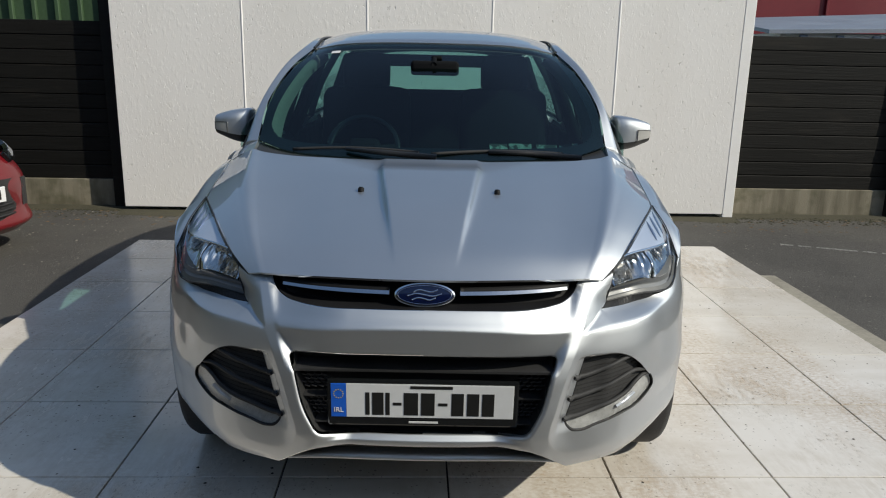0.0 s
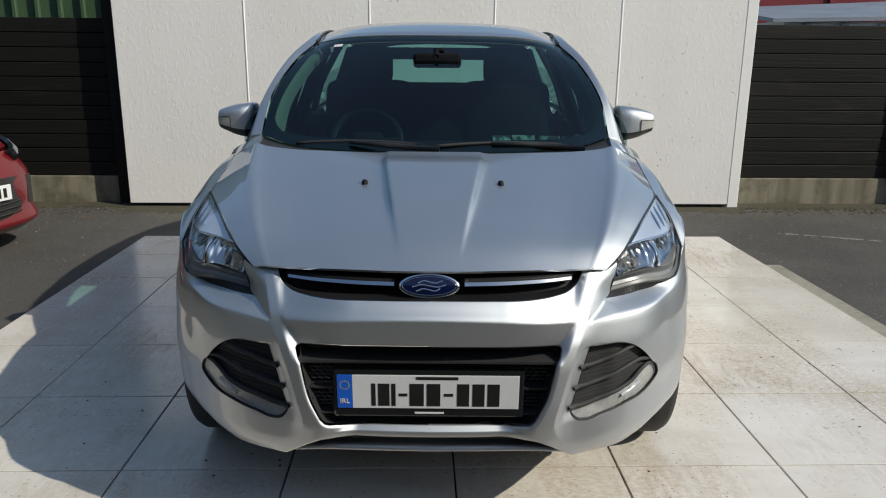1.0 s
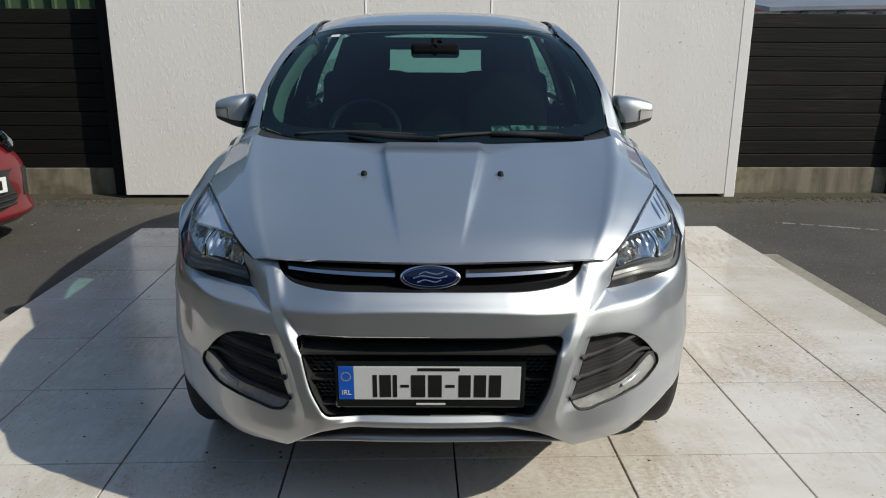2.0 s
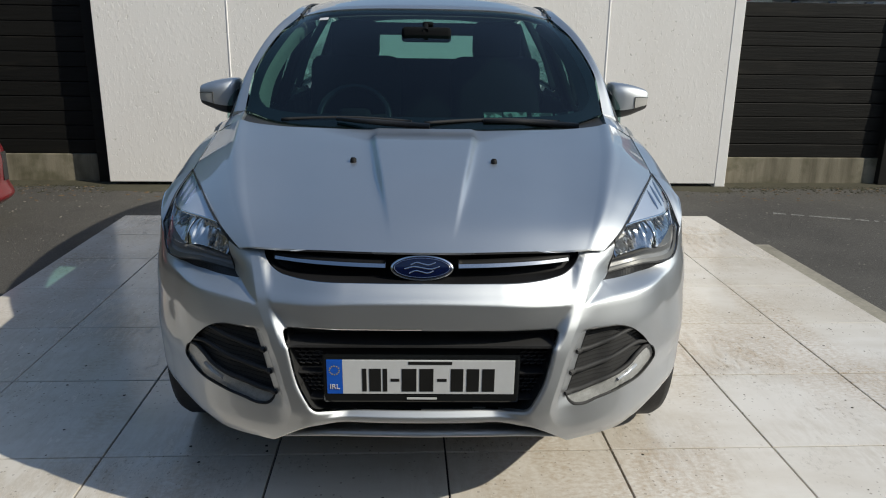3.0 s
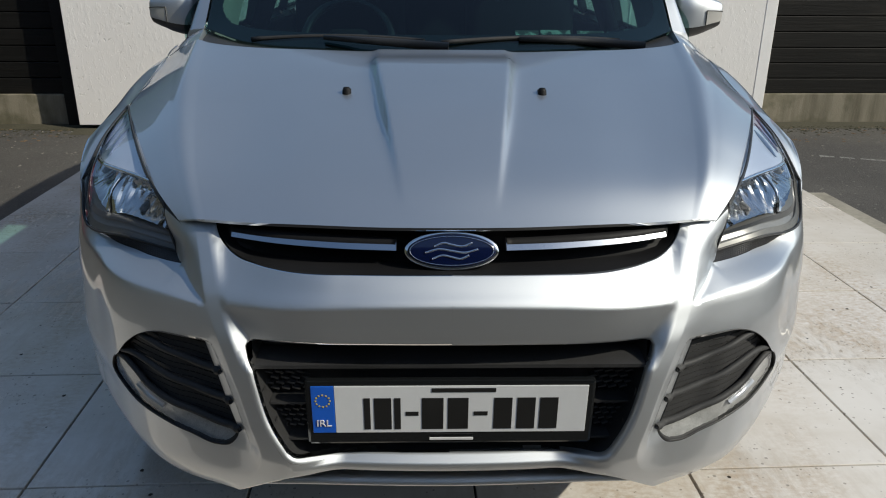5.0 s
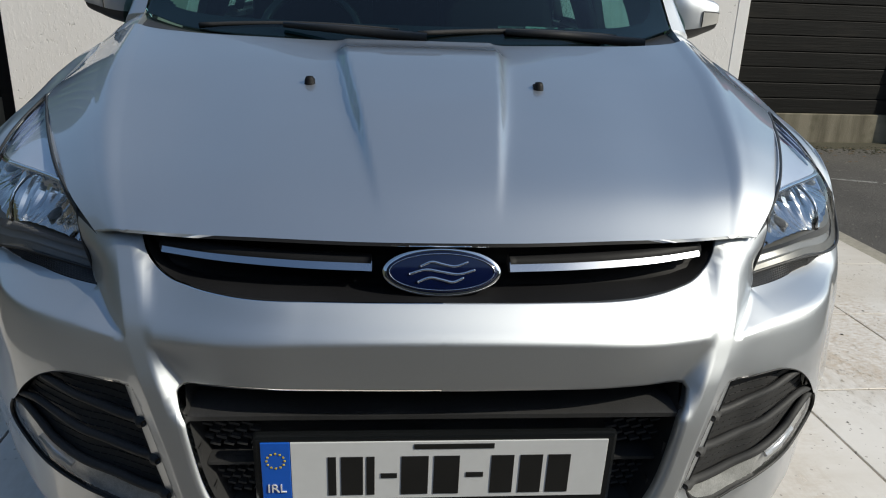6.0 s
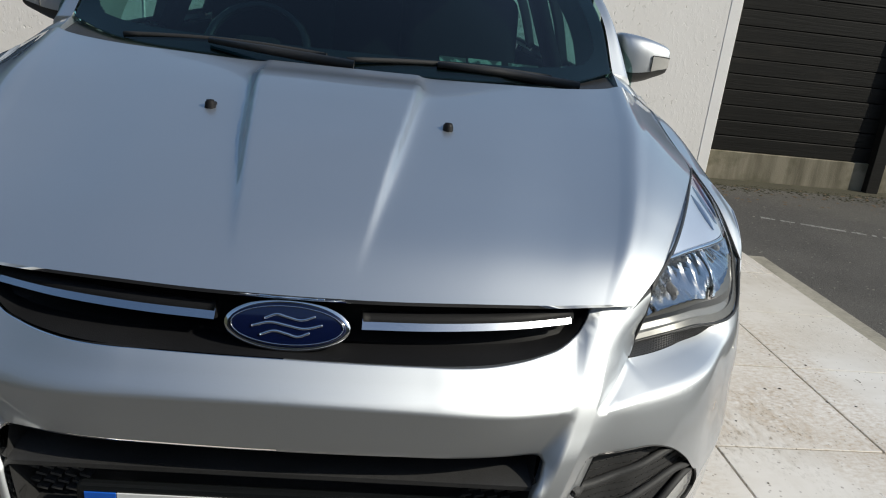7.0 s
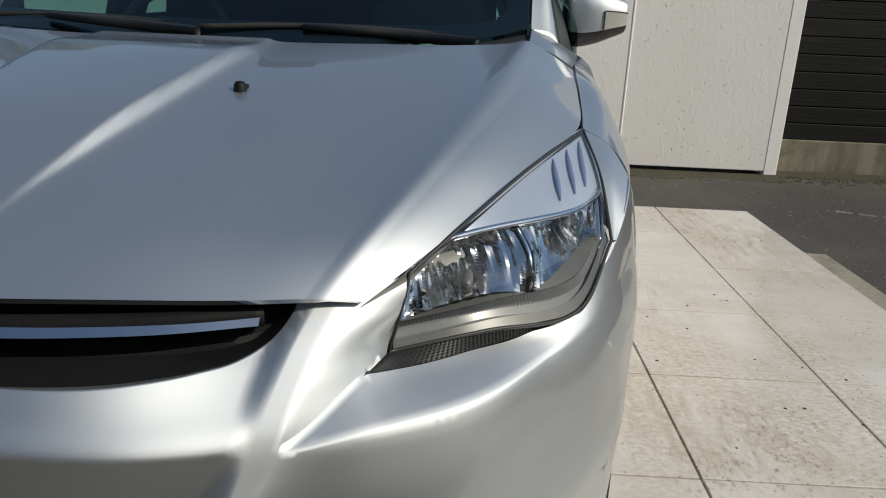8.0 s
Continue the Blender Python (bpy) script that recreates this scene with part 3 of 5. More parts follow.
def stand(u, z):
    """How far the bumper's skin stands before the plan line."""
    u, z = np.broadcast_arrays(np.asarray(u, float), np.asarray(z, float))
    uc = np.interp(z, CREST_Z, CREST_U)
    rib = pchip(*RIB, z)
    line = nose_line(u)
    low = np.where(z < 0.64, z, 0.64 + (z - 0.64) * 0.089 / (line - 0.64))
    inner = np.where(z < line, pchip(*MID_LOW, low), pchip(*MID_TOP, (z - line) / (0.805 - line)))
    reach = ease((u - 0.20) / (uc - 0.048 - 0.20))
    upper = ease((z - 0.625) / 0.05) * (1 - ease((z - 0.83) / 0.04))
    nose = inner - (0.011 + 0.026 * ease((z - 0.745) / 0.08)) * reach
    inner = nose * upper + (inner * (1 - reach) + rib * reach) * (1 - upper)
    inner = inner + (rib - inner) * ease((u - uc + 0.050) / 0.026)

    def ledge(uu, z):
        top, fold, back = (pchip(LEDGE_U, k, uu) for k in (LEDGE_TOP, LEDGE_FOLD, LEDGE_BACK))
        facet = pchip(*RIB, top) - pchip(*LEAN, top) * past(uu, np.interp(top, CREST_Z, CREST_U))
        near = ease((uu - LEDGE_U[2] + 0.015) / 0.03)
        back = facet * (1 - near) + back * near
        t = (z - fold) / (top - fold)
        s = 0.5 * (t + np.sqrt(t * t + 0.012))
        base = pchip(*SIDE, np.minimum(z, fold)) - ease((uu - 0.62) / 0.22) * (1 - 0.75 * ease((uu - 1.10) / 0.2)) * (0.005 + 0.014 * ease((np.minimum(z, fold) - 0.50) / 0.16))
        base = base - 0.009 * ease((uu - 0.60) / 0.12) * ease((0.54 - z) / 0.10) * (1 - ease((uu - 0.93) / 0.12))
        return base + (back - base) * np.clip(s, 0, 1.05), top

    shelf, top = ledge(u, z)
    zc = np.minimum(z, LEDGE_TOP[0])
    at_crest, _ = ledge(np.interp(zc, CREST_Z, CREST_U), zc)
    r = past(u, uc)
    below = shelf + (pchip(*RIB, zc) - at_crest) * (1 - np.clip(r / 0.075, 0, 1)) ** 2
    below = below - 0.009 * ease((u - uc - 0.030) / 0.008) * ease((0.6665 - z) / 0.004) * ease((z - 0.43) / 0.05) * (1 - ease((u - 0.50) / 0.06))
    above = rib - pchip(*LEAN, z) * r
    outer = np.where(z < top + np.where(u > LEDGE_U[2], 0.001 + 0.15 * (u - LEDGE_U[2]), 0), below, above)
    return np.where(u < uc, inner, outer)


def skin(u, z, lift=0.0):
    """A place on the bumper, lifted off its skin."""
    u, z = np.broadcast_arrays(np.asarray(u, float), np.asarray(z, float))
    p, n = plan_at(np.abs(u))
    q = p + n * (stand(np.abs(u), z) + lift)[..., None]
    return np.stack([q[..., 0] * np.where(u < 0, -1, 1), q[..., 1], z], -1)


def skin_normal(u, z, e=0.0022):
    a = skin(u + e, z) - skin(u - e, z)
    b = skin(u, z + e) - skin(u, z - e)
    n = np.cross(a, b)
    return n / np.linalg.norm(n, axis=-1, keepdims=True)


def on_x(x, z):
    """The plan place of the skin's point at this x and height."""
    x, z = np.asarray(x, float), np.asarray(z, float)
    u = u_of(x)
    for _ in range(12):
        u = u + 0.7 * (x - skin(u, z)[..., 0])
    return u


def resample(run, step):
    """The same run of plan places with no gap wider than step."""
    out = []
    for a, b in zip(run[:-1], run[1:]):
        n = max(1, int(math.ceil(math.dist(a, b) / step)))
        out += [(a[0] + (b[0] - a[0]) * k / n, a[1] + (b[1] - a[1]) * k / n) for k in range(n)]
    return out + [tuple(run[-1])]


def within(poly, p):
    """Which of the places p lie inside a closed outline."""
    a, b = np.asarray(poly, float), np.roll(np.asarray(poly, float), -1, axis=0)
    hit = np.zeros(len(p), bool)
    for (ax, ay), (bx, by) in zip(a, b):
        if ay != by:
            cross = (p[:, 1] < ay) != (p[:, 1] < by)
            hit ^= cross & (p[:, 0] < ax + (p[:, 1] - ay) / (by - ay) * (bx - ax))
    return hit


def sheet_of(outline, holes=(), step=0.007, folds=()):
    """A fine triangle sheet inside an outline of plan places, with holes."""
    loops = [resample(list(q) + [q[0]], step * 0.8)[:-1] for q in (outline, *holes)]
    lines = [np.array(resample(list(q), step * 0.8)) for q in folds]
    lines = [q[within(loops[0], q)] for q in lines]
    pts = np.concatenate([np.array(q) for q in loops])
    runs = []
    for q in lines:
        q = q[[((pts - p) ** 2).sum(1).min() > (0.4 * step) ** 2 for p in q]]
        runs.append((len(pts), len(q)))
        pts = np.concatenate([pts, q])
    lo, hi = pts.min(0), pts.max(0)
    nx, ny = int((hi[0] - lo[0]) / step) + 2, int((hi[1] - lo[1]) / (step * 0.866)) + 2
    inner = np.array([(lo[0] + (i + 0.5 * (j % 2)) * step, lo[1] + j * step * 0.866) for j in range(ny) for i in range(nx)])
    keep = within(loops[0], inner)
    for q in loops[1:]:
        keep &= ~within(q, inner)
    inner = inner[keep]
    far = np.ones(len(inner), bool)
    for q in pts:
        far &= ((inner - q) ** 2).sum(1) > (0.55 * step) ** 2
    edges, k = [], 0
    for q in loops:
        edges += [(k + i, k + (i + 1) % len(q)) for i in range(len(q))]
        k += len(q)
    for at, n in runs:
        edges += [(at + i, at + i + 1) for i in range(n - 1) if math.dist(pts[at + i], pts[at + i + 1]) < 2.5 * step]
    v, _, f, *_ = delaunay_2d_cdt([Vector(p) for p in np.concatenate([pts, inner[far]])], edges, [], 0, 1e-6)
    v = np.array([(p.x, p.y) for p in v])
    f = np.array([t for t in f if len(t) == 3])
    mid_ = v[f].mean(1)
    good = within(loops[0], mid_)
    for q in loops[1:]:
        good &= ~within(q, mid_)
    return v, f[good]


def skin_sheet(outline, holes=(), step=0.007, lift=0.0, sides=(1, -1), folds=()):
    """A sheet that follows the bumper's skin, on either side of the car: its geometry and normals."""
    v, f = sheet_of(outline, holes, step, folds)
    geo, nrm = Geo(), []
    p, n = skin(v[:, 0], v[:, 1], lift), skin_normal(v[:, 0], v[:, 1])
    for s in sides:
        m = np.array((s, 1, 1))
        turn = np.einsum("ij,ij->i", np.cross(p[f[:, 1]] - p[f[:, 0]], p[f[:, 2]] - p[f[:, 0]]), n[f[:, 0]]) < 0
        tri = np.where((turn if s > 0 else ~turn)[:, None], f[:, ::-1], f)
        geo.add(p * m, tri.tolist())
        nrm.append(n * m)
    return geo, np.concatenate(nrm)


def rim(run, poly, r, deep, sides=(1, -1), steps=4, back=(0, 1, 0), lift=0.0, closed=False):
    """The rolled edge of a sheet along a run of its outline, turned in by r and then taken back."""
    run = np.array(resample(run, 0.006))
    t = np.gradient(run, axis=0)
    o = np.stack([t[:, 1], -t[:, 0]], 1)
    o /= np.linalg.norm(o, axis=1, keepdims=True)
    if within(poly, run[len(run) // 2:][:1] + o[len(run) // 2:][:1] * 0.002)[0]:
        o = -o
    p, n = skin(run[:, 0], run[:, 1], lift), skin_normal(run[:, 0], run[:, 1])
    q = skin(run[:, 0] + o[:, 0] * 0.002, run[:, 1] + o[:, 1] * 0.002, lift) - p
    q -= n * (q * n).sum(1, keepdims=True)
    q /= np.linalg.norm(q, axis=1, keepdims=True) + 1e-9
    rows = [p + q * r * math.sin(a) - n * r * (1 - math.cos(a)) for a in np.linspace(0, math.pi / 2, steps + 1)]
    rows.append(rows[-1] + np.array(back) * deep)
    geo = Geo()
    for s in sides:
        geo.grid(np.array(rows) * np.array((s, 1, 1)))
    return geo


def places(pts):
    """Plan places of skin points given by x and height."""
    p = np.array(pts, float)
    return [tuple(q) for q in np.stack([on_x(p[:, 0], p[:, 1]), p[:, 1]], 1)]


def curve(pts, n=10):
    return glide(np.array([(a, b, 0) for a, b in pts]), n)[:, :2].tolist()


OUTER = places(curve([(0, 0.805), (0.18, 0.804), (0.30, 0.8025), (0.352, 0.8035), (0.390, 0.8085), (0.413, 0.819), (0.431, 0.838), (0.443, 0.860)]) + [(0.483, 0.857), (0.551, 0.870), (0.545, 0.828), (0.532, 0.782), (0.512, 0.772)]) + places(curve([(0.512, 0.772), (0.62, 0.771), (0.70, 0.772), (0.76, 0.781), (0.80, 0.810), (0.838, 0.845), (0.862, 0.875), (0.885, 0.905)])[1:])
OUTER += curve([(1.325, 0.82), (1.31, 0.70), (1.20, 0.60), (1.135, 0.51), (1.105, 0.41), (1.10, 0.297)]) + places([(0.835, 0.303), (0.738, 0.310), (0.64, 0.312), (0.53, 0.308), (0.45, 0.308), (0.424, 0.311)]) + places(curve([(0.412, 0.320), (0.378, 0.347), (0.338, 0.376), (0.305, 0.392), (0.27, 0.3965), (0.15, 0.397), (0, 0.397)]))
GRILLE_EDGE = places(curve([(0, 0.427), (0.15, 0.427), (0.255, 0.4275), (0.287, 0.433), (0.307, 0.448), (0.319, 0.470), (0.341, 0.520), (0.360, 0.600), (0.371, 0.668)]) + curve([(0.366, 0.6765), (0.32, 0.682), (0.18, 0.688), (0, 0.690)]))
BUMPER = OUTER + GRILLE_EDGE
FOG_OUT = curve([(0.459, 0.6645), (0.513, 0.668), (0.556, 0.666), (0.602, 0.651), (0.655, 0.616), (0.705, 0.572), (0.738, 0.545), (0.748, 0.521), (0.712, 0.488), (0.604, 0.463), (0.521, 0.446), (0.458, 0.434), (0.434, 0.439), (0.417, 0.456), (0.411, 0.474)], 8)
FOG = FOG_OUT + [(0.427, 0.532), (0.441, 0.595)]

CREST_LINE = [(float(u), float(z)) for u, z in zip(CREST_U, CREST_Z)]
LEDGE_LINE = [(float(u), float(z)) for u, z in zip(np.linspace(LEDGE_U[1] + 0.002, LEDGE_U[2], 60), pchip(LEDGE_U, LEDGE_TOP, np.linspace(LEDGE_U[1] + 0.002, LEDGE_U[2], 60)))]
STRIP_LINES = [[(u - d, z) for u, z in CREST_LINE if z > 0.64] for d in (0.022, 0.0265)]
FOLD_LINE = [(float(u), float(pchip(LEDGE_U, LEDGE_FOLD, u))) for u in np.linspace(LEDGE_U[1] + 0.02, 1.18, 150)]
NOSE_LINE = [(0.006 * k, float(nose_line(0.006 * k))) for k in range(1, 64)]


def beside(line, d):
    """The same line moved sideways by d."""
    q = np.array(line)
    t = np.gradient(q, axis=0)
    t /= np.linalg.norm(t, axis=1, keepdims=True)
    return [(float(a), float(b)) for a, b in q + np.stack([t[:, 1], -t[:, 0]], 1) * d]


POCKET = [[(float(np.interp(z, CREST_Z, CREST_U)) + w, float(z)) for z in np.linspace(0.45, 0.660, 40)] for w in (0.030, 0.038)] + [[(float(u), z) for u in np.linspace(0.425, 0.462, 12)] for z in (0.6625, 0.6665)]
geo, normals = skin_sheet(BUMPER, [FOG], folds=(CREST_LINE, LEDGE_LINE, NOSE_LINE, FOLD_LINE, *STRIP_LINES, *POCKET, *(beside(q, d) for q in (LEDGE_LINE, CREST_LINE, NOSE_LINE, FOLD_LINE) for d in (-0.0042, 0.0042))))
front_bumper = part("front_bumper", geo, PAINT, car, "silver bumper with a lower grille opening")
front_bumper.data.normals_split_custom_set_from_vertices(normals)
for edge_run, r, deep in ((OUTER[:71], 0.003, 0.02), (OUTER[70:74], 0.002, 0.003), (OUTER[-130:], 0.003, 0.02), (GRILLE_EDGE, 0.009, 0.012)):
    for s in (1, -1):
        part("rolled_edge", rim(edge_run, BUMPER, r, deep, (s,)), PAINT, front_bumper)
for s in (1, -1):
    part("recess_edge", rim(FOG + FOG[:1], FOG, -0.0015, 0.03, (s,), back=(0.15, 0.95, 0)), FOGGREY, front_bumper, "dark grey edge of the recess")
part("lower_lip", Geo().grid(surface([full([(0, 0.19, 0.346), (0.15, 0.193, 0.345), (0.29, 0.20, 0.341), (0.41, 0.215, 0.322)]), full([(0, 0.155, 0.342), (0.15, 0.159, 0.341), (0.29, 0.168, 0.337), (0.41, 0.190, 0.318)]),
                   full([(0, 0.148, 0.326), (0.15, 0.153, 0.325), (0.29, 0.163, 0.322), (0.41, 0.182, 0.309)]), full([(0, 0.18, 0.318), (0.15, 0.185, 0.317), (0.29, 0.195, 0.315), (0.41, 0.21, 0.304)])], 48, 12), INSIDE), PAINT, front_bumper, "silver lower lip")
for s in (1, -1):
    run = np.array([skin(u, z) for u, z in GRILLE_EDGE]) + np.array((-0.010, 0.016, 0))
    part("grille_side", Geo().grid(np.array([run, run + np.array((-0.004, 0.03, 0)), run + np.array((-0.02, 0.10, -0.002))]) * np.array((s, 1, 1)), INSIDE), BLACK, car)
    run = np.array([skin(u, z) for u, z in OUTER[:71]]) + np.array((-0.002, 0.006, 0))
    part("grille_frame", Geo().grid(np.array([run, run + np.array((-0.006, 0.012, 0.001)), run + np.array((-0.02, 0.09, 0.002))]) * np.array((s, 1, 1)), INSIDE), GRILLE, car)

# wheel arches, side panels, roof
def pair(name, geo, mat, label="", smooth=True):
    """A part on either side of the car."""
    a = part(name, geo, mat, car, label, smooth)
    m = Geo()
    m.add([(-x, y, z) for x, y, z in geo.v], [f[::-1] for f in geo.f])
    return a, part(name, m, mat, car, label, smooth)


AXLE_F, AXLE_R, HUB = 0.97, 3.66, 0.345


def arch(y, axle, r=0.40):
    return HUB + math.sqrt(max(0.0, r * r - (y - axle) ** 2))


fender_rows = [
    [(0.806, 0.845, 0.972), (0.815, 0.95, 0.990), (0.821, 1.08, 1.018), (0.824, 1.20, 1.049), (0.845, 1.42, 1.060)],
    [(0.852, 0.83, 0.948), (0.868, 0.95, 0.966), (0.880, 1.08, 0.990), (0.882, 1.22, 1.012), (0.890, 1.42, 1.020)],
    [(0.888, 0.80, 0.900), (0.912, 0.95, 0.905), (0.917, 1.08, 0.915), (0.917, 1.22, 0.925), (0.924, 1.42, 0.930)],
    [(0.912, 0.80, 0.80), (0.920, 0.95, 0.80), (0.923, 1.08, 0.80), (0.921, 1.22, 0.78), (0.917, 1.42, 0.74)],
    [(0.918, 0.77, arch(0.77, AXLE_F)), (0.923, 0.95, arch(0.95, AXLE_F)), (0.923, 1.12, arch(1.12, AXLE_F)), (0.918, 1.30, arch(1.30, AXLE_F)), (0.915, 1.42, 0.36)],
]
foot_line = [tuple(skin(*p)) for p in places([(0.838, 0.845), (0.862, 0.875), (0.885, 0.905)])]
pair("wing_corner", Geo().grid(surface([[(0.828, 0.574, 0.847), (0.817, 0.703, 0.922), (0.800, 0.834, 0.974)], [(0.834, 0.576, 0.847), (0.843, 0.690, 0.908), (0.852, 0.828, 0.948)], foot_line], 14, 10), INSIDE), PAINT)
pair("fender", Geo().grid(surface(fender_rows, 40, 40), INSIDE, 0.025), PAINT, "silver front wing")


def side(y0, y1, ny=16):
    """Door skin between two stations: belt, shoulder, waist, sill."""
    rows = []
    for z, w in ((1.065, 0.865), (1.03, 0.895), (0.93, 0.917), (0.78, 0.918), (0.62, 0.910), (0.45, 0.905), (0.30, 0.875)):
        row = []
        for k in range(5):
            y = y0 + (y1 - y0) * k / 4
            tuck = 0.035 * max(0, (y - 3.4) / 1.0) ** 2 + 0.02 * max(0, (1.9 - y) / 0.5) * max(0, (z - 0.9))
            row.append((w - tuck, y, max(z + 0.03 * max(0, y - 2.2) * (z > 0.9), arch(y, AXLE_R) if abs(y - AXLE_R) < 0.4 else 0)))
        rows.append(row)
    return surface(rows, ny, 28)


pair("front_door", Geo().grid(side(1.43, 2.42), INSIDE, 0.03), PAINT, "silver front door")
pair("rear_door", Geo().grid(side(2.428, 3.30), INSIDE, 0.03), PAINT, "silver rear door")
pair("rear_quarter", Geo().grid(side(3.308, 4.42, 40), INSIDE, 0.03), PAINT, "silver rear quarter panel")
pair("sill", Geo().box((0.86, 2.35, 0.25), (0.09, 1.9, 0.10), 0.03), BLACK, "black plastic sill")

part("undertray", Geo().box((0, 0.62, 0.315), (1.16, 0.72, 0.05), 0.01), DARK, car, "black undertray")
# two near-black boxes block stray light; their colour is the openings' shade
part("lower_cavity", Geo().box((0, 0.29, 0.36), (0.78, 0.14, 0.13), 0.01), DARK, car, "black box standing for the shade behind the lower slot")
part("grille_cavity", Geo().box((0, 0.27, 0.60), (0.84, 0.10, 0.44), 0.02), DARK, car, "black box standing for the shade behind the grille")
W = [
    full([(0, 1.10, 1.086), (0.30, 1.12, 1.089), (0.56, 1.185, 1.10), (0.720, 1.30, 1.132)]),
    full([(0, 1.38, 1.255), (0.30, 1.40, 1.253), (0.54, 1.455, 1.25), (0.718, 1.52, 1.28)]),
    full([(0, 1.67, 1.415), (0.29, 1.69, 1.411), (0.50, 1.735, 1.40), (0.668, 1.80, 1.418)]),
    full([(0, 1.95, 1.545), (0.28, 1.965, 1.542), (0.46, 1.99, 1.531), (0.602, 2.04, 1.507)]),
]
ws = surface(W, 180, 100)
windscreen = part("windscreen", Geo().grid(ws), WINDOW, car, "clear windscreen with dark band round its edge")


def band_of(geo, gridv, inside):
    """The faces of a grid outside a rounded window, as printed border."""
    a, b = gridv.shape[:2]

    def skip(i, j):
        u, v = (j + 0.5) / (b - 1) * 2 - 1, (i + 0.5) / (a - 1) * 2 - 1
        return inside(u, v)
    return geo.grid(gridv, None, 0, skip)


def ws_clear(u, v):
    hx, lo, hi, r = 0.925, -0.84, 0.93, 0.22
    cv, hv = (lo + hi) / 2, (hi - lo) / 2
    du, dv = max(0, abs(u) - (hx - r * 0.6)), max(0, abs(v - cv) - (hv - r))
    return (du / (r * 0.6)) ** 2 + (dv / r) ** 2 < 1


part("printed_border", band_of(Geo(), ws + np.array((0, 0.003, -0.003)), ws_clear), GLOSSBLACK, windscreen, "black ceramic border")

pillar_out = [(0.802, 1.36, 1.085), (0.768, 1.56, 1.25), (0.720, 1.82, 1.405), (0.668, 2.08, 1.505), (0.655, 2.5, 1.553), (0.655, 3.2, 1.558), (0.635, 3.8, 1.512), (0.60, 4.2, 1.43)]
pillar_in = [(0.726, 1.30, 1.130), (0.725, 1.52, 1.282), (0.676, 1.80, 1.423), (0.610, 2.045, 1.515), (0.622, 2.5, 1.578), (0.622, 3.2, 1.588), (0.602, 3.8, 1.545), (0.575, 4.2, 1.46)]
mid = [((a[0] + b[0]) / 2 + 0.012, (a[1] + b[1]) / 2 - 0.008, (a[2] + b[2]) / 2 + 0.014) for a, b in zip(pillar_out, pillar_in)]
pair("roof_pillar", Geo().grid(surface([pillar_out, mid, pillar_in], 70, 12), INSIDE, 0.03), PAINT, "silver windscreen pillar and roof side")
# foot of the pillar down to the wing
pair("scuttle_corner", Geo().grid(surface([[(0.716, 1.180, 1.099), (0.722, 1.24, 1.113), (0.728, 1.31, 1.132)], [(0.768, 1.196, 1.083), (0.774, 1.265, 1.098), (0.778, 1.34, 1.110)], [(0.818, 1.212, 1.053), (0.836, 1.32, 1.062), (0.852, 1.43, 1.068)]], 10, 10), INSIDE, 0.02), PAINT)
pair("sail_panel", Geo().grid(surface([[(0.803, 1.35, 1.083), (0.790, 1.45, 1.165), (0.774, 1.56, 1.248)], [(0.838, 1.44, 1.070), (0.825, 1.57, 1.15), (0.805, 1.69, 1.22)], [(0.855, 1.55, 1.068), (0.850, 1.70, 1.10), (0.838, 1.78, 1.16)]], 8, 8), INSIDE, 0.015), BLACK, "black mirror sail panel")
roof_rows = [
    full([(0, 1.958, 1.552), (0.28, 1.975, 1.550), (0.46, 2.00, 1.539), (0.598, 2.05, 1.514)]),
    full([(0, 2.05, 1.578), (0.28, 2.07, 1.574), (0.47, 2.10, 1.560), (0.602, 2.15, 1.530)]),
    full([(0, 2.40, 1.630), (0.29, 2.40, 1.622), (0.49, 2.42, 1.602), (0.612, 2.45, 1.572)]),
    full([(0, 2.90, 1.652), (0.30, 2.90, 1.645), (0.50, 2.90, 1.626), (0.615, 2.92, 1.594)]),
    full([(0, 3.50, 1.645), (0.30, 3.50, 1.638), (0.49, 3.50, 1.616), (0.605, 3.52, 1.58)]),
    full([(0, 4.15, 1.580), (0.29, 4.15, 1.573), (0.47, 4.15, 1.548), (0.57, 4.17, 1.49)]),
]
part("roof", Geo().grid(surface(roof_rows, 60, 60), INSIDE, 0.02), PAINT, car, "silver roof")
pair("roof_rail", Geo().tube([(x - 0.002, y, z + 0.004) for x, y, z in spline(np.array(pillar_in), np.linspace(3.02, 6.6, 40))], 0.005), BLACK, "black roof channel strip")

# side windows and their dark pillars
def side_glass(s0, s1):
    top = spline(np.array(pillar_out), np.linspace(s0, s1, 9)) + np.array((0.004, 0, -0.005))
    t0, t1 = top[0][1], top[-1][1]
    rows = [top, [(0.5 * (p[0] + 0.865) + 0.03, p[1], 0.5 * (p[2] + 1.07)) for p in top], [(0.862, p[1] - 0.0, 1.066 + 0.03 * max(0, p[1] - 2.2)) for p in top]]
    return surface(rows, 24, 12)


for s0, s1 in ((0.9, 3.85), (3.98, 5.05), (5.2, 6.7)):
    pair("side_window", Geo().grid(side_glass(s0, s1)), WINDOW, "tinted side window")
for s0, s1 in ((3.85, 3.98), (5.05, 5.2), (6.7, 7.0)):
    pair("door_pillar", Geo().grid(side_glass(s0, s1), INSIDE, 0.03), BLACK, "black door pillar")
pair("belt_trim", Geo().tube([(0.866, 1.76, 1.068), (0.872, 2.2, 1.070), (0.866, 3.0, 1.094), (0.845, 3.8, 1.118), (0.80, 4.2, 1.128)], 0.010), BLACK)

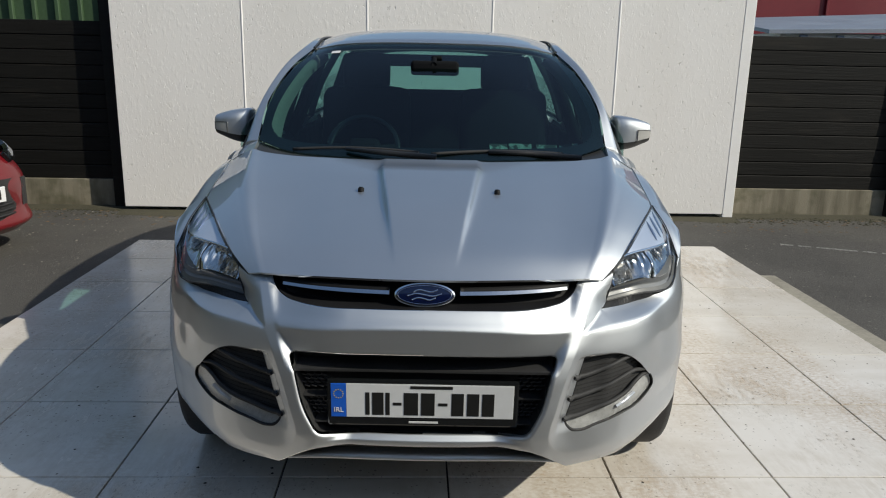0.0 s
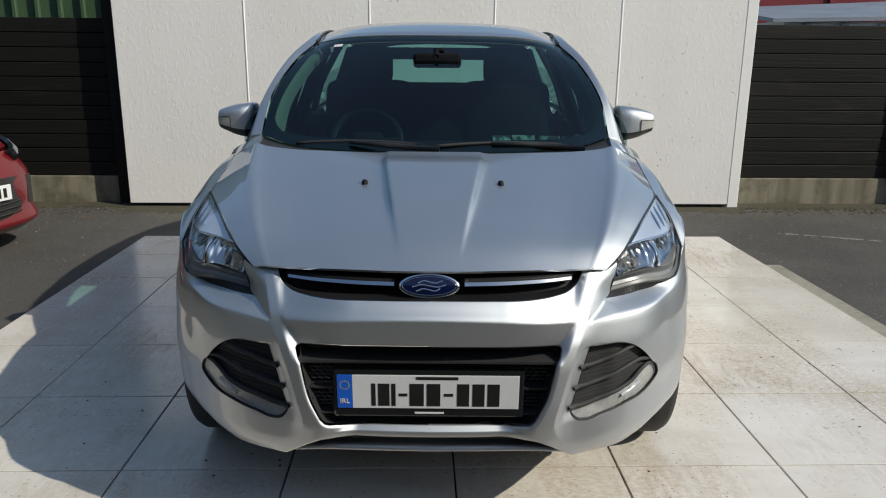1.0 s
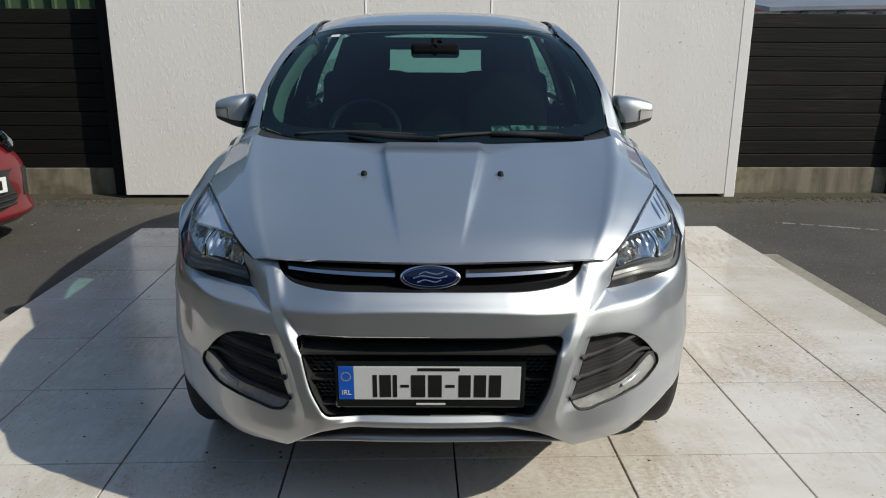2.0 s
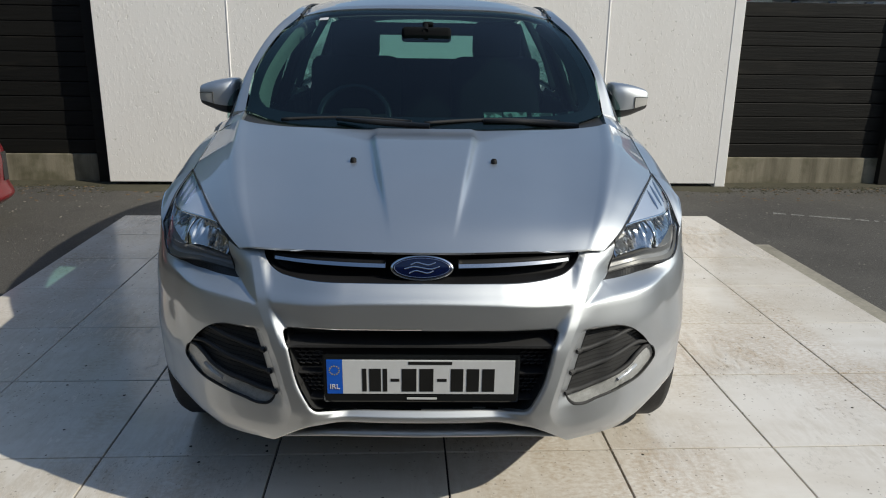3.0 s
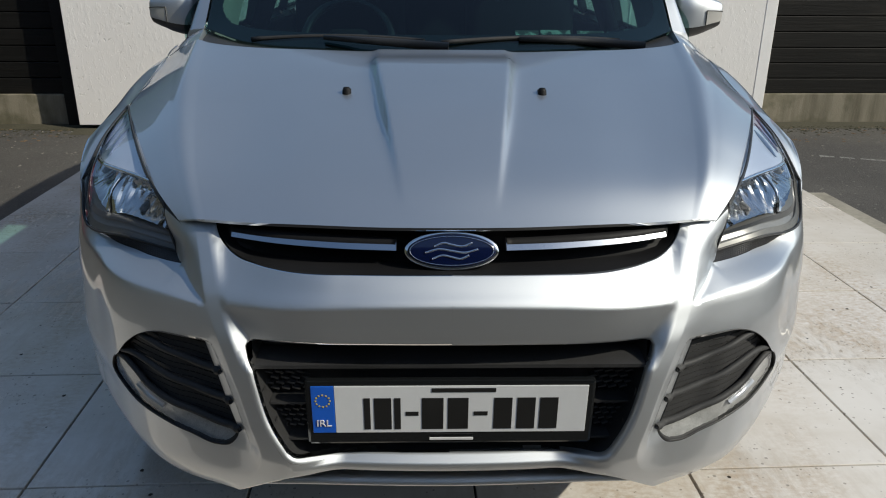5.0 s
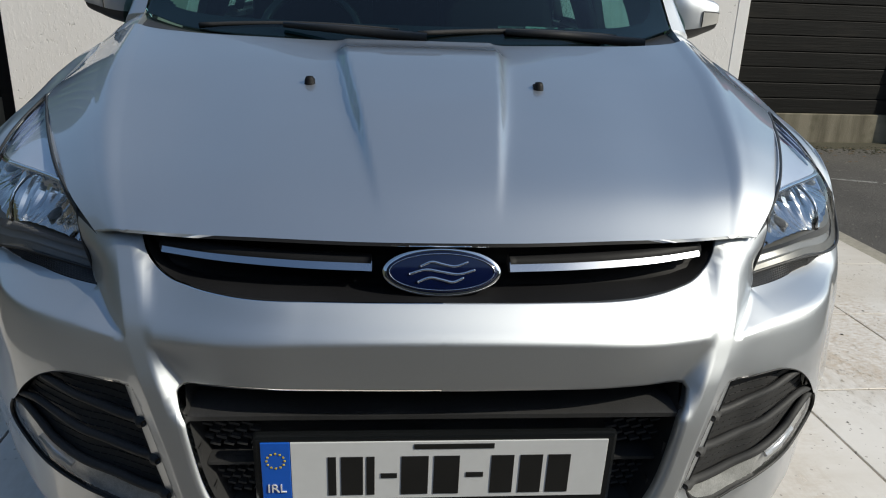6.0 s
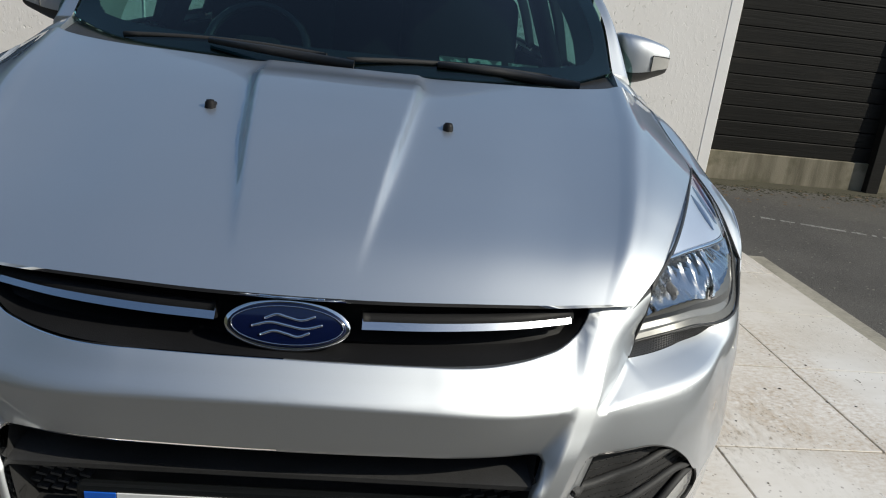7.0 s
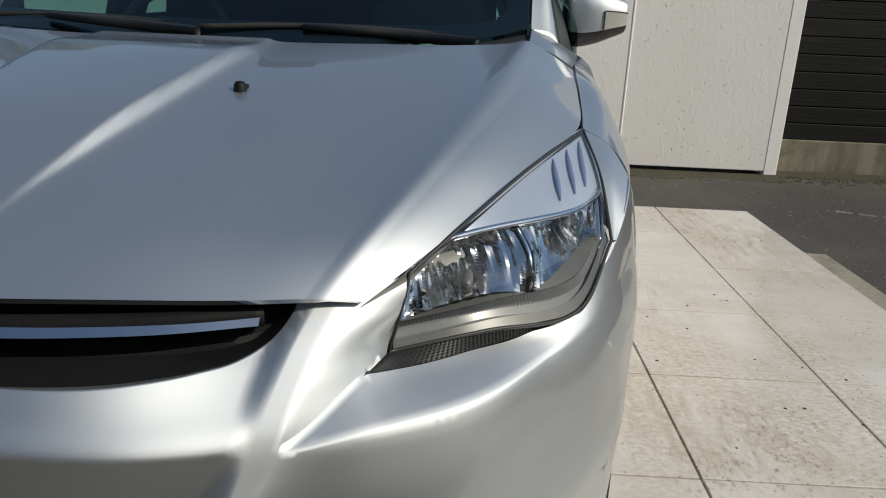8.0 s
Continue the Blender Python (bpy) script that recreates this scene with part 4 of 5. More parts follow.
# tail
part("rear_window", Geo().grid(surface([full([(0, 4.50, 1.13), (0.4, 4.46, 1.13), (0.70, 4.36, 1.13)]), full([(0, 4.36, 1.35), (0.36, 4.33, 1.35), (0.62, 4.27, 1.34)]), full([(0, 4.20, 1.56), (0.3, 4.19, 1.55), (0.54, 4.17, 1.50)])], 24, 12)), WINDOW, car, "tinted rear window")
part("tailgate", Geo().grid(surface([full([(0, 4.50, 1.125), (0.4, 4.47, 1.125), (0.80, 4.30, 1.12)]), full([(0, 4.56, 0.95), (0.45, 4.53, 0.95), (0.86, 4.40, 0.95)]), full([(0, 4.56, 0.70), (0.45, 4.54, 0.70), (0.88, 4.42, 0.70)]), full([(0, 4.57, 0.50), (0.45, 4.55, 0.50), (0.87, 4.42, 0.48)]), full([(0, 4.48, 0.30), (0.45, 4.46, 0.30), (0.80, 4.36, 0.30)])], 30, 30), INSIDE, 0.03), PAINT, car, "silver tailgate and rear bumper")
pair("tail_pillar", Geo().grid(surface([[(0.60, 4.2, 1.43), (0.575, 4.2, 1.47), (0.545, 4.175, 1.50)], [(0.73, 4.25, 1.28), (0.69, 4.28, 1.29), (0.63, 4.27, 1.30)], [(0.80, 4.28, 1.12), (0.78, 4.34, 1.12), (0.70, 4.37, 1.12)]], 8, 14), INSIDE, 0.02), PAINT)
part("underbody", Geo().box((0, 2.4, 0.30), (1.5, 3.7, 0.16), 0.04), DARK, car, "black underbody")

# wheels
def wheel(y, s):
    w = part("wheel", Geo().lathe([(0.0, 0.02), (0.0, 0.20), (-0.05 * s, 0.215), (-0.18 * s, 0.22)], (0.875 * s, y, HUB), "x", 32), SATIN, car, "alloy wheel with black tyre")
    t = [(0.885, 0.225), (0.893, 0.26), (0.895, 0.30), (0.888, 0.33), (0.865, 0.343), (0.78, 0.345), (0.715, 0.343), (0.69, 0.33), (0.685, 0.26), (0.70, 0.225)]
    part("tyre", Geo().lathe([(a * s, r) for a, r in t], (0, y, HUB), "x", 56), RUBBER, w, "black rubber tyre")
    for k in range(5):
        a = 2 * math.pi * k / 5 + 0.3
        c = Vector((0.88 * s, y + 0.115 * math.cos(a), HUB + 0.115 * math.sin(a)))
        part("spoke", Geo().box(c, (0.03, 0.20, 0.055), 0.01, Matrix.Rotation(a, 3, "X")), SATIN, w)
    part("hub_cap", Geo().lathe([(0.90 * s, 0.001), (0.90 * s, 0.035), (0.88 * s, 0.04)], (0, y, HUB), "x", 20), SATIN, w)
    return w


for s in (1, -1):
    for y in (AXLE_F, AXLE_R):
        wheel(y, s)
liner = [[(x, AXLE_F - r * math.cos(t), HUB + r * math.sin(t)) for t in np.linspace(0.15, math.pi - 0.1, 25)] for x, r in ((0.62, 0.05), (0.62, 0.405), (0.84, 0.405))]
pair("wheel_liner", Geo().grid(np.array(liner)), DARK, "black wheel arch liner")

# upper grille with bright bars and oval badge
part("upper_grille", Geo().grid(surface([full([(0, 0.122, 0.797), (0.2, 0.134, 0.796), (0.34, 0.165, 0.795), (0.43, 0.218, 0.804)]), full([(0, 0.165, 0.806), (0.2, 0.178, 0.805), (0.35, 0.210, 0.804), (0.445, 0.245, 0.808)]), full([(0, 0.200, 0.835), (0.2, 0.210, 0.834), (0.36, 0.235, 0.832), (0.465, 0.262, 0.835)]), full([(0, 0.190, 0.880), (0.2, 0.205, 0.878), (0.37, 0.238, 0.870), (0.48, 0.270, 0.862)])], 60, 24), INSIDE), GRILLE, car, "black upper grille panel")
BARS = material("polished_bar", (0.52, 0.55, 0.60), 0.24, 1.0, 0, 0.03, rough_vary=0.03)
for s in (1, -1):
    path = spline(np.array([(0.098, 0.150, 0.842), (0.2, 0.160, 0.8425), (0.31, 0.184, 0.843), (0.404, 0.219, 0.844)]), np.linspace(0, 3, 30)) * np.array((s, 1, 1))
    sec = [(0.005, -0.0066), (-0.008, -0.0058), (0.0025, 0.0056), (0.008, 0.0062)]
    geo = Geo().grid(np.array([[(p[0], p[1] + a, p[2] + b) for a, b in sec] for p in path]))
    part("grille_bar", geo, BARS, car, "polished bright bar", sharp=20)
    path[:, 1] += 0.012
    part("bar_surround", Geo().tube([tuple(p) for p in path], 0.013), GRILLE, car)

badge_m = pose(0, 0.137, 0.8375, 68, 0, 0)


def oval(a, b, h0, h1, dome=0.0, seg=64):
    """A low oval boss: from the rim (a, b) at h0 to a domed face at h1."""
    geo = Geo()
    rings = [(1.0, h0), (1.0, h1 - 0.002), (0.985, h1)] + [(r, h1 + dome * (1 - r * r)) for r in (0.9, 0.7, 0.45, 0.2, 0.01)]
    pts = [badge_m @ Vector((a * r * math.cos(2 * math.pi * k / seg), b * r * math.sin(2 * math.pi * k / seg), h)) for r, h in rings for k in range(seg)]
    return geo.add(pts, [(i * seg + k, i * seg + (k + 1) % seg, (i + 1) * seg + (k + 1) % seg, (i + 1) * seg + k) for i in range(len(rings) - 1) for k in range(seg)])


badge = part("badge", oval(0.0835, 0.0345, -0.03, 0.004), CHROME, car, "oval badge with bright rim and dark blue face")
part("badge_face", oval(0.078, 0.0295, 0.0, 0.0055, 0.003), EMBLEM, badge, "dark blue enamel face")
ring = [badge_m @ Vector((0.0735 * math.cos(t), 0.0255 * math.sin(t), 0.0068)) for t in np.linspace(0, 2 * math.pi, 65)]
part("badge_line", Geo().tube(ring, 0.0007, 6, False), CHROME, badge)
# the emblem as plain flowing scrolls
def stroke(pts, r):
    p = spline(np.array(pts, float), np.linspace(0, len(pts) - 1, 12 * len(pts)))
    part("badge_stroke", Geo().tube([badge_m @ Vector((x, y, 0.0083 - 0.2 * x * x)) for x, y in p], r, 6), CHROME, badge)


for dy, x0, x1 in ((0.011, -0.030, 0.036), (0.0, -0.046, 0.046), (-0.011, -0.034, 0.030)):
    stroke([(x0, dy - 0.003), (x0 * 0.5, dy + 0.003), (0, dy), (x1 * 0.5, dy - 0.003), (x1, dy + 0.003)], 0.0022)

# lower grille, louvres, plate
part("lower_grille", Geo().box((0, 0.165, 0.555), (0.80, 0.02, 0.27), 0.004), BLACK, car, "black lower grille")


def louvre(x0, x1, z, y, d=0.035, h=0.014):
    part("louvre", Geo().slab([(x0, y + 0.05, z + h), (x0, y, z), (x0, y, z - h * 0.5), (x0, y + 0.05, z - h)], (1, 0, 0), x1 - x0), BLACK, car, smooth=False)


louvre(-0.355, 0.355, 0.632, 0.098)
for z, x1 in ((0.548, 0.335), (0.470, 0.31)):
    louvre(0.262, x1, z, 0.110, h=0.009)
    louvre(-x1, -0.262, z, 0.110, h=0.009)
for s in (1, -1):
    for z0, z1, w in ((0.562, 0.618, 0.078), (0.482, 0.538, 0.062)):
        geo = Geo()
        for i in range(5):
            for k in range(4):
                x = 0.268 + w * (k + 0.5 * (i % 2)) / 4
                geo.box((x * s, 0.135, z0 + (z1 - z0) * (i + 0.5) / 5), (w / 5.2, 0.014, 0.0038), 0, Matrix.Rotation(radians(-14 * s), 3, "Y"))
        part("mesh_insert", geo, FOGGREY, car, "black mesh insert", smooth=False)
for s in (1, -1):
    for z, x in ((0.630, 0.367), (0.565, 0.352), (0.500, 0.334)):
        part("grille_tooth", Geo().slab([((x - 0.010) * s, 0.101, z + 0.016), ((x + 0.001) * s, 0.0945, z - 0.006), ((x - 0.012) * s, 0.101, z - 0.014)], (0, 1, 0), 0.015), BLACK, car, smooth=False)
holder = part("plate_holder", Geo().box((0, 0.105, 0.532), (0.535, 0.018, 0.142), 0.006, Matrix.Rotation(radians(4), 3, "X")), GLOSSBLACK, car, "black number plate holder", smooth=False)
PLATE = Matrix.Translation((0, 0.0945, 0.541)) @ pose(0, 0, 0, 94, 0, 0)


def on_plate(name, x, y, w, h, mat, label="", up=0.0, thick=0.002):
    geo = Geo().box((0, 0, 0), (w, h, thick), min(0.0008, thick / 3), seg=1)
    geo.v = [tuple(PLATE @ (Vector(v) + Vector((x, y, up)))) for v in geo.v]
    return part(name, geo, mat, holder, label, smooth=False)


on_plate("plate", 0.020, 0, 0.466, 0.104, WHITE, "white number plate field")
on_plate("plate_band", -0.2345, 0, 0.042, 0.104, BLUE, "blue band with a ring of stars")
# the number itself as plain bars
for x, w in ((-0.154, 0.012), (-0.125, 0.032), (-0.098, 0.012), (-0.071, 0.024), (-0.033, 0.040), (0.014, 0.038), (0.056, 0.026), (0.097, 0.034), (0.140, 0.034), (0.182, 0.034)):
    h = 0.009 if w in (0.024, 0.026) else 0.070
    on_plate("number_bar", x, -0.009, w, h, INK, up=0.0014, thick=0.001)
on_plate("name_bar", 0.024, 0.043, 0.118, 0.009, INK, up=0.0014, thick=0.001)
letters = bpy.data.curves.new("country_code", "FONT")
letters.body, letters.size, letters.align_x, letters.align_y, letters.extrude = "IRL", 0.021, "CENTER", "CENTER", 0.0005
letter_ob = bpy.data.objects.new("country_code", letters)
country = new("country_code", bpy.data.meshes.new_from_object(letter_ob))
bpy.data.objects.remove(letter_ob)
country.data.materials.clear()
country.data.materials.append(PALE)
country.data.transform(PLATE @ Matrix.Translation((-0.2345, -0.030, 0.002)))
country.parent = holder
tagged(country, "white country letters")
on_plate("maker_bar", 0.002, -0.064, 0.082, 0.006, PALE, up=0.0045, thick=0.0015)
for k in range(12):
    a = 2 * math.pi * k / 12
    on_plate("star", -0.2345 + 0.013 * math.cos(a), 0.020 + 0.013 * math.sin(a), 0.003, 0.003, material("star_yellow", (0.6, 0.45, 0.03), 0.4) if k == 0 else bpy.data.materials["star_yellow"], up=0.0014, thick=0.001)


# fog recess
FIN_LOW = [(0.405, 0.478), (0.436, 0.476), (0.495, 0.488), (0.54, 0.502), (0.590, 0.517), (0.620, 0.530), (0.648, 0.551), (0.683, 0.566), (0.712, 0.566)]
FINS = ([(0.430, 0.603), (0.455, 0.602), (0.499, 0.610), (0.543, 0.624), (0.590, 0.638), (0.612, 0.642)], [(0.415, 0.540), (0.440, 0.539), (0.484, 0.547), (0.531, 0.559), (0.580, 0.576), (0.642, 0.592), (0.692, 0.583)], FIN_LOW)
geo, normals = skin_sheet(FOG, [], 0.012, -0.016, (1,))
pair("fog_cavity", geo, FOGGREY, "dark grey fog lamp insert")
low_line = np.array(curve(FIN_LOW, 8))
rnd = random.Random(17)
geo = Geo()
for k in range(24):
    z0, u = 0.436 + 0.0125 * k, 0.405 + 0.006 * (k % 2)
    while u < 0.735:
        us = np.linspace(u, u + 0.0095, 4)
        zs = z0 + 0.16 * (us - 0.41) - 0.12 * (us - 0.41) ** 2
        if np.all(within(FOG, np.stack([us, zs], 1)) & (zs > np.interp(us, low_line[:, 0], low_line[:, 1]) + 0.006)):
            geo.tube([tuple(skin(a, b, -0.0157)) for a, b in zip(us, zs)], 0.0011, 5)
        u += 0.0125
pair("fog_mesh", geo, DARK, "rows of fine black slots", smooth=False)
for line in FINS:
    pts = curve(line, 6)
    lift = [0.004, 0.003, 0.001, -0.002, -0.004] + [-0.006] * (len(pts) - 5)
    size = [0.005, 0.0085, 0.0085] + [0.0082 - 0.003 * k / len(pts) for k in range(len(pts) - 3)]
    pair("fog_fin", Geo().tube([tuple(skin(u, z, d)) for (u, z), d in zip(pts, lift)], size, 10), FOGGREY, "dark grey plastic fin")
# clear lamp strip between the lowest fin and the edge of the recess
bottom = [p for p in FOG_OUT if p[1] < 0.56 and (p[0] > 0.70 or p[1] < 0.49)]
STRIP_LINE = [p for p in curve(FIN_LOW, 8) if p[0] > 0.413][:-1] + bottom
geo, normals = skin_sheet(STRIP_LINE, [], 0.012, -0.003, (1,))
for ob in pair("running_lamp", geo, LENS, "clear lamp strip along the recess"):
    ob.visible_shadow = False
geo = Geo()
v, f = sheet_of(STRIP_LINE, [], 0.011)
rnd = random.Random(31)
geo.add([skin(a, b, -0.010 - 0.002 * rnd.random()) for a, b in v], f.tolist())
pair("lamp_back", geo, STRIP, "pale faceted reflector")
pair("lamp_block", Geo().tube([tuple(skin(u, z, -0.007)) for u, z in ((0.585, 0.487), (0.62, 0.499), (0.655, 0.517))], [0.006, 0.008, 0.006], 4), SATIN, "bright lamp block")
pair("lamp_seal", Geo().tube([tuple(skin(a, b, -0.001)) for a, b in bottom], 0.0022, 6), BLACK, "black seal round the lamp strip")

# headlights
L = [
    [(0.553, 0.306, 0.873), (0.617, 0.403, 0.914), (0.698, 0.575, 0.949), (0.804, 0.832, 0.972)],
    [(0.545, 0.293, 0.828), (0.655, 0.352, 0.857), (0.755, 0.475, 0.886), (0.822, 0.700, 0.918)],
    [(0.532, 0.289, 0.780), (0.645, 0.338, 0.793), (0.768, 0.434, 0.787), (0.828, 0.573, 0.848)],
]
lens = surface(L, 60, 36)


def in_lamp(a, b, deep=0.0):
    """A place in the headlight: a from its inner to its outer end, b from top to bottom, deep metres behind the cover."""
    e, f = b * 36, a * 60
    i, j = int(min(e, 35)), int(min(f, 59))
    p = lens[i, j] * (1 - (e - i)) * (1 - (f - j)) + lens[i, j + 1] * (1 - (e - i)) * (f - j) + lens[i + 1, j] * (e - i) * (1 - (f - j)) + lens[i + 1, j + 1] * (e - i) * (f - j)
    return p + np.array((-0.35, 0.88, -0.05)) * deep


def foot(a):
    """Lower edge of the bowls: falls to the cover's bottom towards the outer end."""
    return 0.665 + 0.20 * a


brow = lambda a: np.clip(0.02 + (a - 0.22) * 0.80, 0.0, 0.60)
for s in (1, -1):
    lamp = part("headlight", Geo().grid(np.array([[in_lamp(a, b, 0.075) for a in np.linspace(0, 1, 25)] for b in np.linspace(0, 1, 13)]) * np.array((s, 1, 1))), GREYPL, car, "headlight with clear cover and chrome reflectors")

    def lamp_part(name, grd, mat, label="", smooth=True, geo=None):
        gg = geo or Geo().grid(grd)
        gg.v = [(x * s, y, z) for x, y, z in gg.v]
        gg.f = gg.f if s > 0 else [f[::-1] for f in gg.f]
        return part(name, gg, mat, lamp, label, smooth)

    cover = lamp_part("cover", lens, LENS, "clear polycarbonate cover")
    cover.visible_shadow = False
    A = np.linspace(0.20, 1, 33)
    lamp_part("brow_panel", np.array([[in_lamp(a, brow(a) * w, 0.010 + 0.004 * w) for a in A] for w in np.linspace(0, 1, 9)]), BROW, "bright silver brow panel")
    for k in range(3):
        a0 = 0.70 + 0.085 * k
        lamp_part("brow_fin", None, FIN, geo=Geo().tube([tuple(in_lamp(a0 + 0.09 * w, brow(a0) * (0.80 - 0.62 * w), 0.009)) for w in np.linspace(0, 1, 8)], [0.001, 0.003, 0.0045, 0.005, 0.005, 0.0045, 0.003, 0.001], 6))
    lamp_part("chrome_line", None, CHROME, geo=Geo().tube([tuple(in_lamp(a, min(1, brow(a) + 0.015), 0.010)) for a in np.linspace(0.20, 0.99, 40)], 0.0045, 8))
    lamp_part("outer_frame", None, CHROME, geo=Geo().tube([tuple(in_lamp(0.94 + 0.02 * math.sin(3 * b), b, 0.025)) for b in np.linspace(0.62, 0.97, 14)], 0.008, 8))
    # two fluted bowls
    for a0, a1, bulb, arch in ((0.012, 0.47, 0.27, 0.10), (0.50, 0.92, 0.72, 0.15)):
        grd = []
        for w in np.linspace(0, 1, 25):
            row = []
            for a in np.linspace(a0, a1, 41):
                q = (a - a0) / (a1 - a0)
                deep = 0.018 + 0.06 * (1 - (2 * q - 1) ** 2) * (1 - (2 * w - 1) ** 2) + 0.0021 * math.cos(22 * math.pi * q) * (1.2 - 0.8 * w) + 0.0012 * math.sin(57 * q + 9 * w)
                row.append(in_lamp(a, brow(a) + 0.03 + (foot(a) - arch * (1 - (2 * q - 1) ** 2) - brow(a)) * w, deep))
            grd.append(row)
        lamp_part("reflector", np.array(grd), REFLECTOR, "fluted chrome reflector bowl", smooth=False)
        c = in_lamp(bulb, 0.55, 0.045)
        lamp_part("bulb", None, GREYPL, geo=Geo().lathe([(-0.016, 0.001), (-0.014, 0.005), (0.0, 0.007), (0.03, 0.007)], c, "y", 16))
        lamp_part("bowl_floor", np.array([[in_lamp(a, foot(a) + 0.015 - (arch - 0.025) * (1 - (2 * (a - a0) / (a1 - a0) - 1) ** 2) * (1 - w), 0.014 + 0.03 * (1 - w) * (1 - (2 * (a - a0) / (a1 - a0) - 1) ** 2) + 0.0008 * (k % 2)) for k, a in enumerate(np.linspace(a0, a1, 49))] for w in np.linspace(0, 1, 6)]), GREYPL)
    lamp_part("divider", None, CHROME, geo=Geo().tube([tuple(in_lamp(0.485, b, 0.018)) for b in np.linspace(0.30, 0.76, 8)], 0.003, 6))
    geo = Geo()
    for k in range(70):
        a = 0.015 + 0.925 * k / 70
        f = foot(a)
        geo.add([in_lamp(a, f + 0.02, 0.016), in_lamp(a + 0.008, f + 0.02, 0.013), in_lamp(a + 0.008, min(0.985, f + 0.09), 0.013), in_lamp(a, min(0.985, f + 0.09), 0.016)], [(0, 1, 2, 3)])
    lamp_part("ribbed_strip", None, SHELF, "fine ribbed strip", False, geo)
    lamp_part("lower_shelf", np.array([[in_lamp(a, min(0.98, foot(a) + 0.09) + (0.99 - min(0.98, foot(a) + 0.09)) * w, 0.012 + 0.012 * (w < 0.5)) for a in np.linspace(0.004, 0.92, 33)] for w in np.linspace(0, 1, 7)]), SHELF, "smoky plastic shelf")
    lamp_part("outer_panel", np.array([[in_lamp(a, brow(a) + 0.02 + (0.99 - brow(a) - 0.02) * w, 0.016 + 0.012 * (1 - (a - 0.90) / 0.1)) for a in np.linspace(0.90, 0.995, 8)] for w in np.linspace(0, 1, 13)]), BROW, "bright outer bezel")
    lamp_part("lower_rim", np.array([[in_lamp(a, 0.93 + 0.065 * w, 0.010 - 0.006 * w) for a in np.linspace(0.02, 0.99, 40)] for w in (0, 0.5, 1)]), GREYPL)
    rim = [in_lamp(a, 1, -0.001) for a in np.linspace(0, 1, 30)] + [in_lamp(1, b, -0.001) for b in np.linspace(1, 0, 14)] + [in_lamp(a, 0, -0.001) for a in np.linspace(1, 0, 30)] + [in_lamp(0, b, -0.001) for b in np.linspace(0, 1, 14)]
    lamp_part("seal", None, BLACK, "black seal", geo=Geo().tube([tuple(p) for p in rim], 0.0026, 6))

# dark gap between bonnet and headlight
gap_in = glide(np.array([H[k][-1] for k in range(0, 5)]) + np.array((-0.004, 0, -0.008)), 12)
gap_out = spline(lens[0], np.linspace(0, 60, len(gap_in))) + np.array((0.004, 0, -0.006))
pair("lamp_gap", Geo().grid(np.array([gap_in, gap_out])), BLACK)

# paint that runs up to the lamp beyond the wedge
rise = np.array([lens[36, 40 + k] for k in range(21)]) + np.array((0.002, -0.001, -0.004))
meet = np.array([skin(*p) for p in places(curve([(0.76, 0.781), (0.80, 0.810), (0.838, 0.845)]))])
pair("lamp_surround", Geo().grid(np.array([rise * (1 - w) + meet * w for w in np.linspace(0, 1, 5)]), INSIDE), PAINT)

# black mesh wedge under each headlight
WN, WR = 54, 6
wedge_up = spline(np.array([(0.531, 0.287, 0.779), (0.62, 0.325, 0.790), (0.70, 0.373, 0.790), (0.768, 0.432, 0.784)]), np.linspace(0, 3, WN + 1))
wedge_lo = np.array([skin(*p) for p in places([tuple(q) for q in spline(np.array([(0.512, 0.772), (0.62, 0.771), (0.70, 0.772), (0.76, 0.781)]), np.linspace(0, 3, WN + 1))])]) + np.array((0, 0.001, 0.0005))
pair("lamp_wedge", Geo().grid(np.array([wedge_up * (1 - w) + wedge_lo * w for w in np.linspace(0, 1, 5)])), BLACK, "black textured wedge under the headlight")
geo = Geo()
row = lambda k, r: wedge_up[k] * (1 - r / WR) + wedge_lo[k] * r / WR
for k in range(WN):
    for r in range(WR):
        a, b, c, d = row(k, r), row(k + 1, r), row(k + 1, r + 1), row(k, r + 1)
        mid_p = (a + b + c + d) / 4 + np.array((0.0012, -0.0025, 0))
        geo.add([(a + b) / 2, (b + c) / 2, (c + d) / 2, (d + a) / 2, mid_p], [(0, 1, 4), (1, 2, 4), (2, 3, 4), (3, 0, 4)])
pair("wedge_mesh", geo, BLACK, smooth=False)

# mirrors
sections = ((0.832, 1.700, 1.165, 0.030, 0.050), (0.842, 1.690, 1.160, 0.075, 0.076), (0.875, 1.685, 1.158, 0.088, 0.079), (0.922, 1.680, 1.160, 0.085, 0.070), (0.960, 1.675, 1.163, 0.072, 0.057), (0.988, 1.672, 1.164, 0.058, 0.046), (0.999, 1.672, 1.164, 0.046, 0.036), (1.003, 1.672, 1.164, 0.006, 0.005))


def ringpt(x, y, z, hy, hz, t):
    c, s_ = math.cos(t), math.sin(t)
    return (x, y + hy * math.copysign(abs(c) ** 0.58, c), z + hz * math.copysign(abs(s_) ** 0.58, s_))


def mirror_grid(t0, t1, n, grow=0.0):
    secs = spline(np.array(sections), np.linspace(0, 7, 36))
    return np.array([[ringpt(q[0], q[1], q[2], q[3] + grow, q[4] + grow, t) for t in np.linspace(t0, t1, n)] for q in secs])


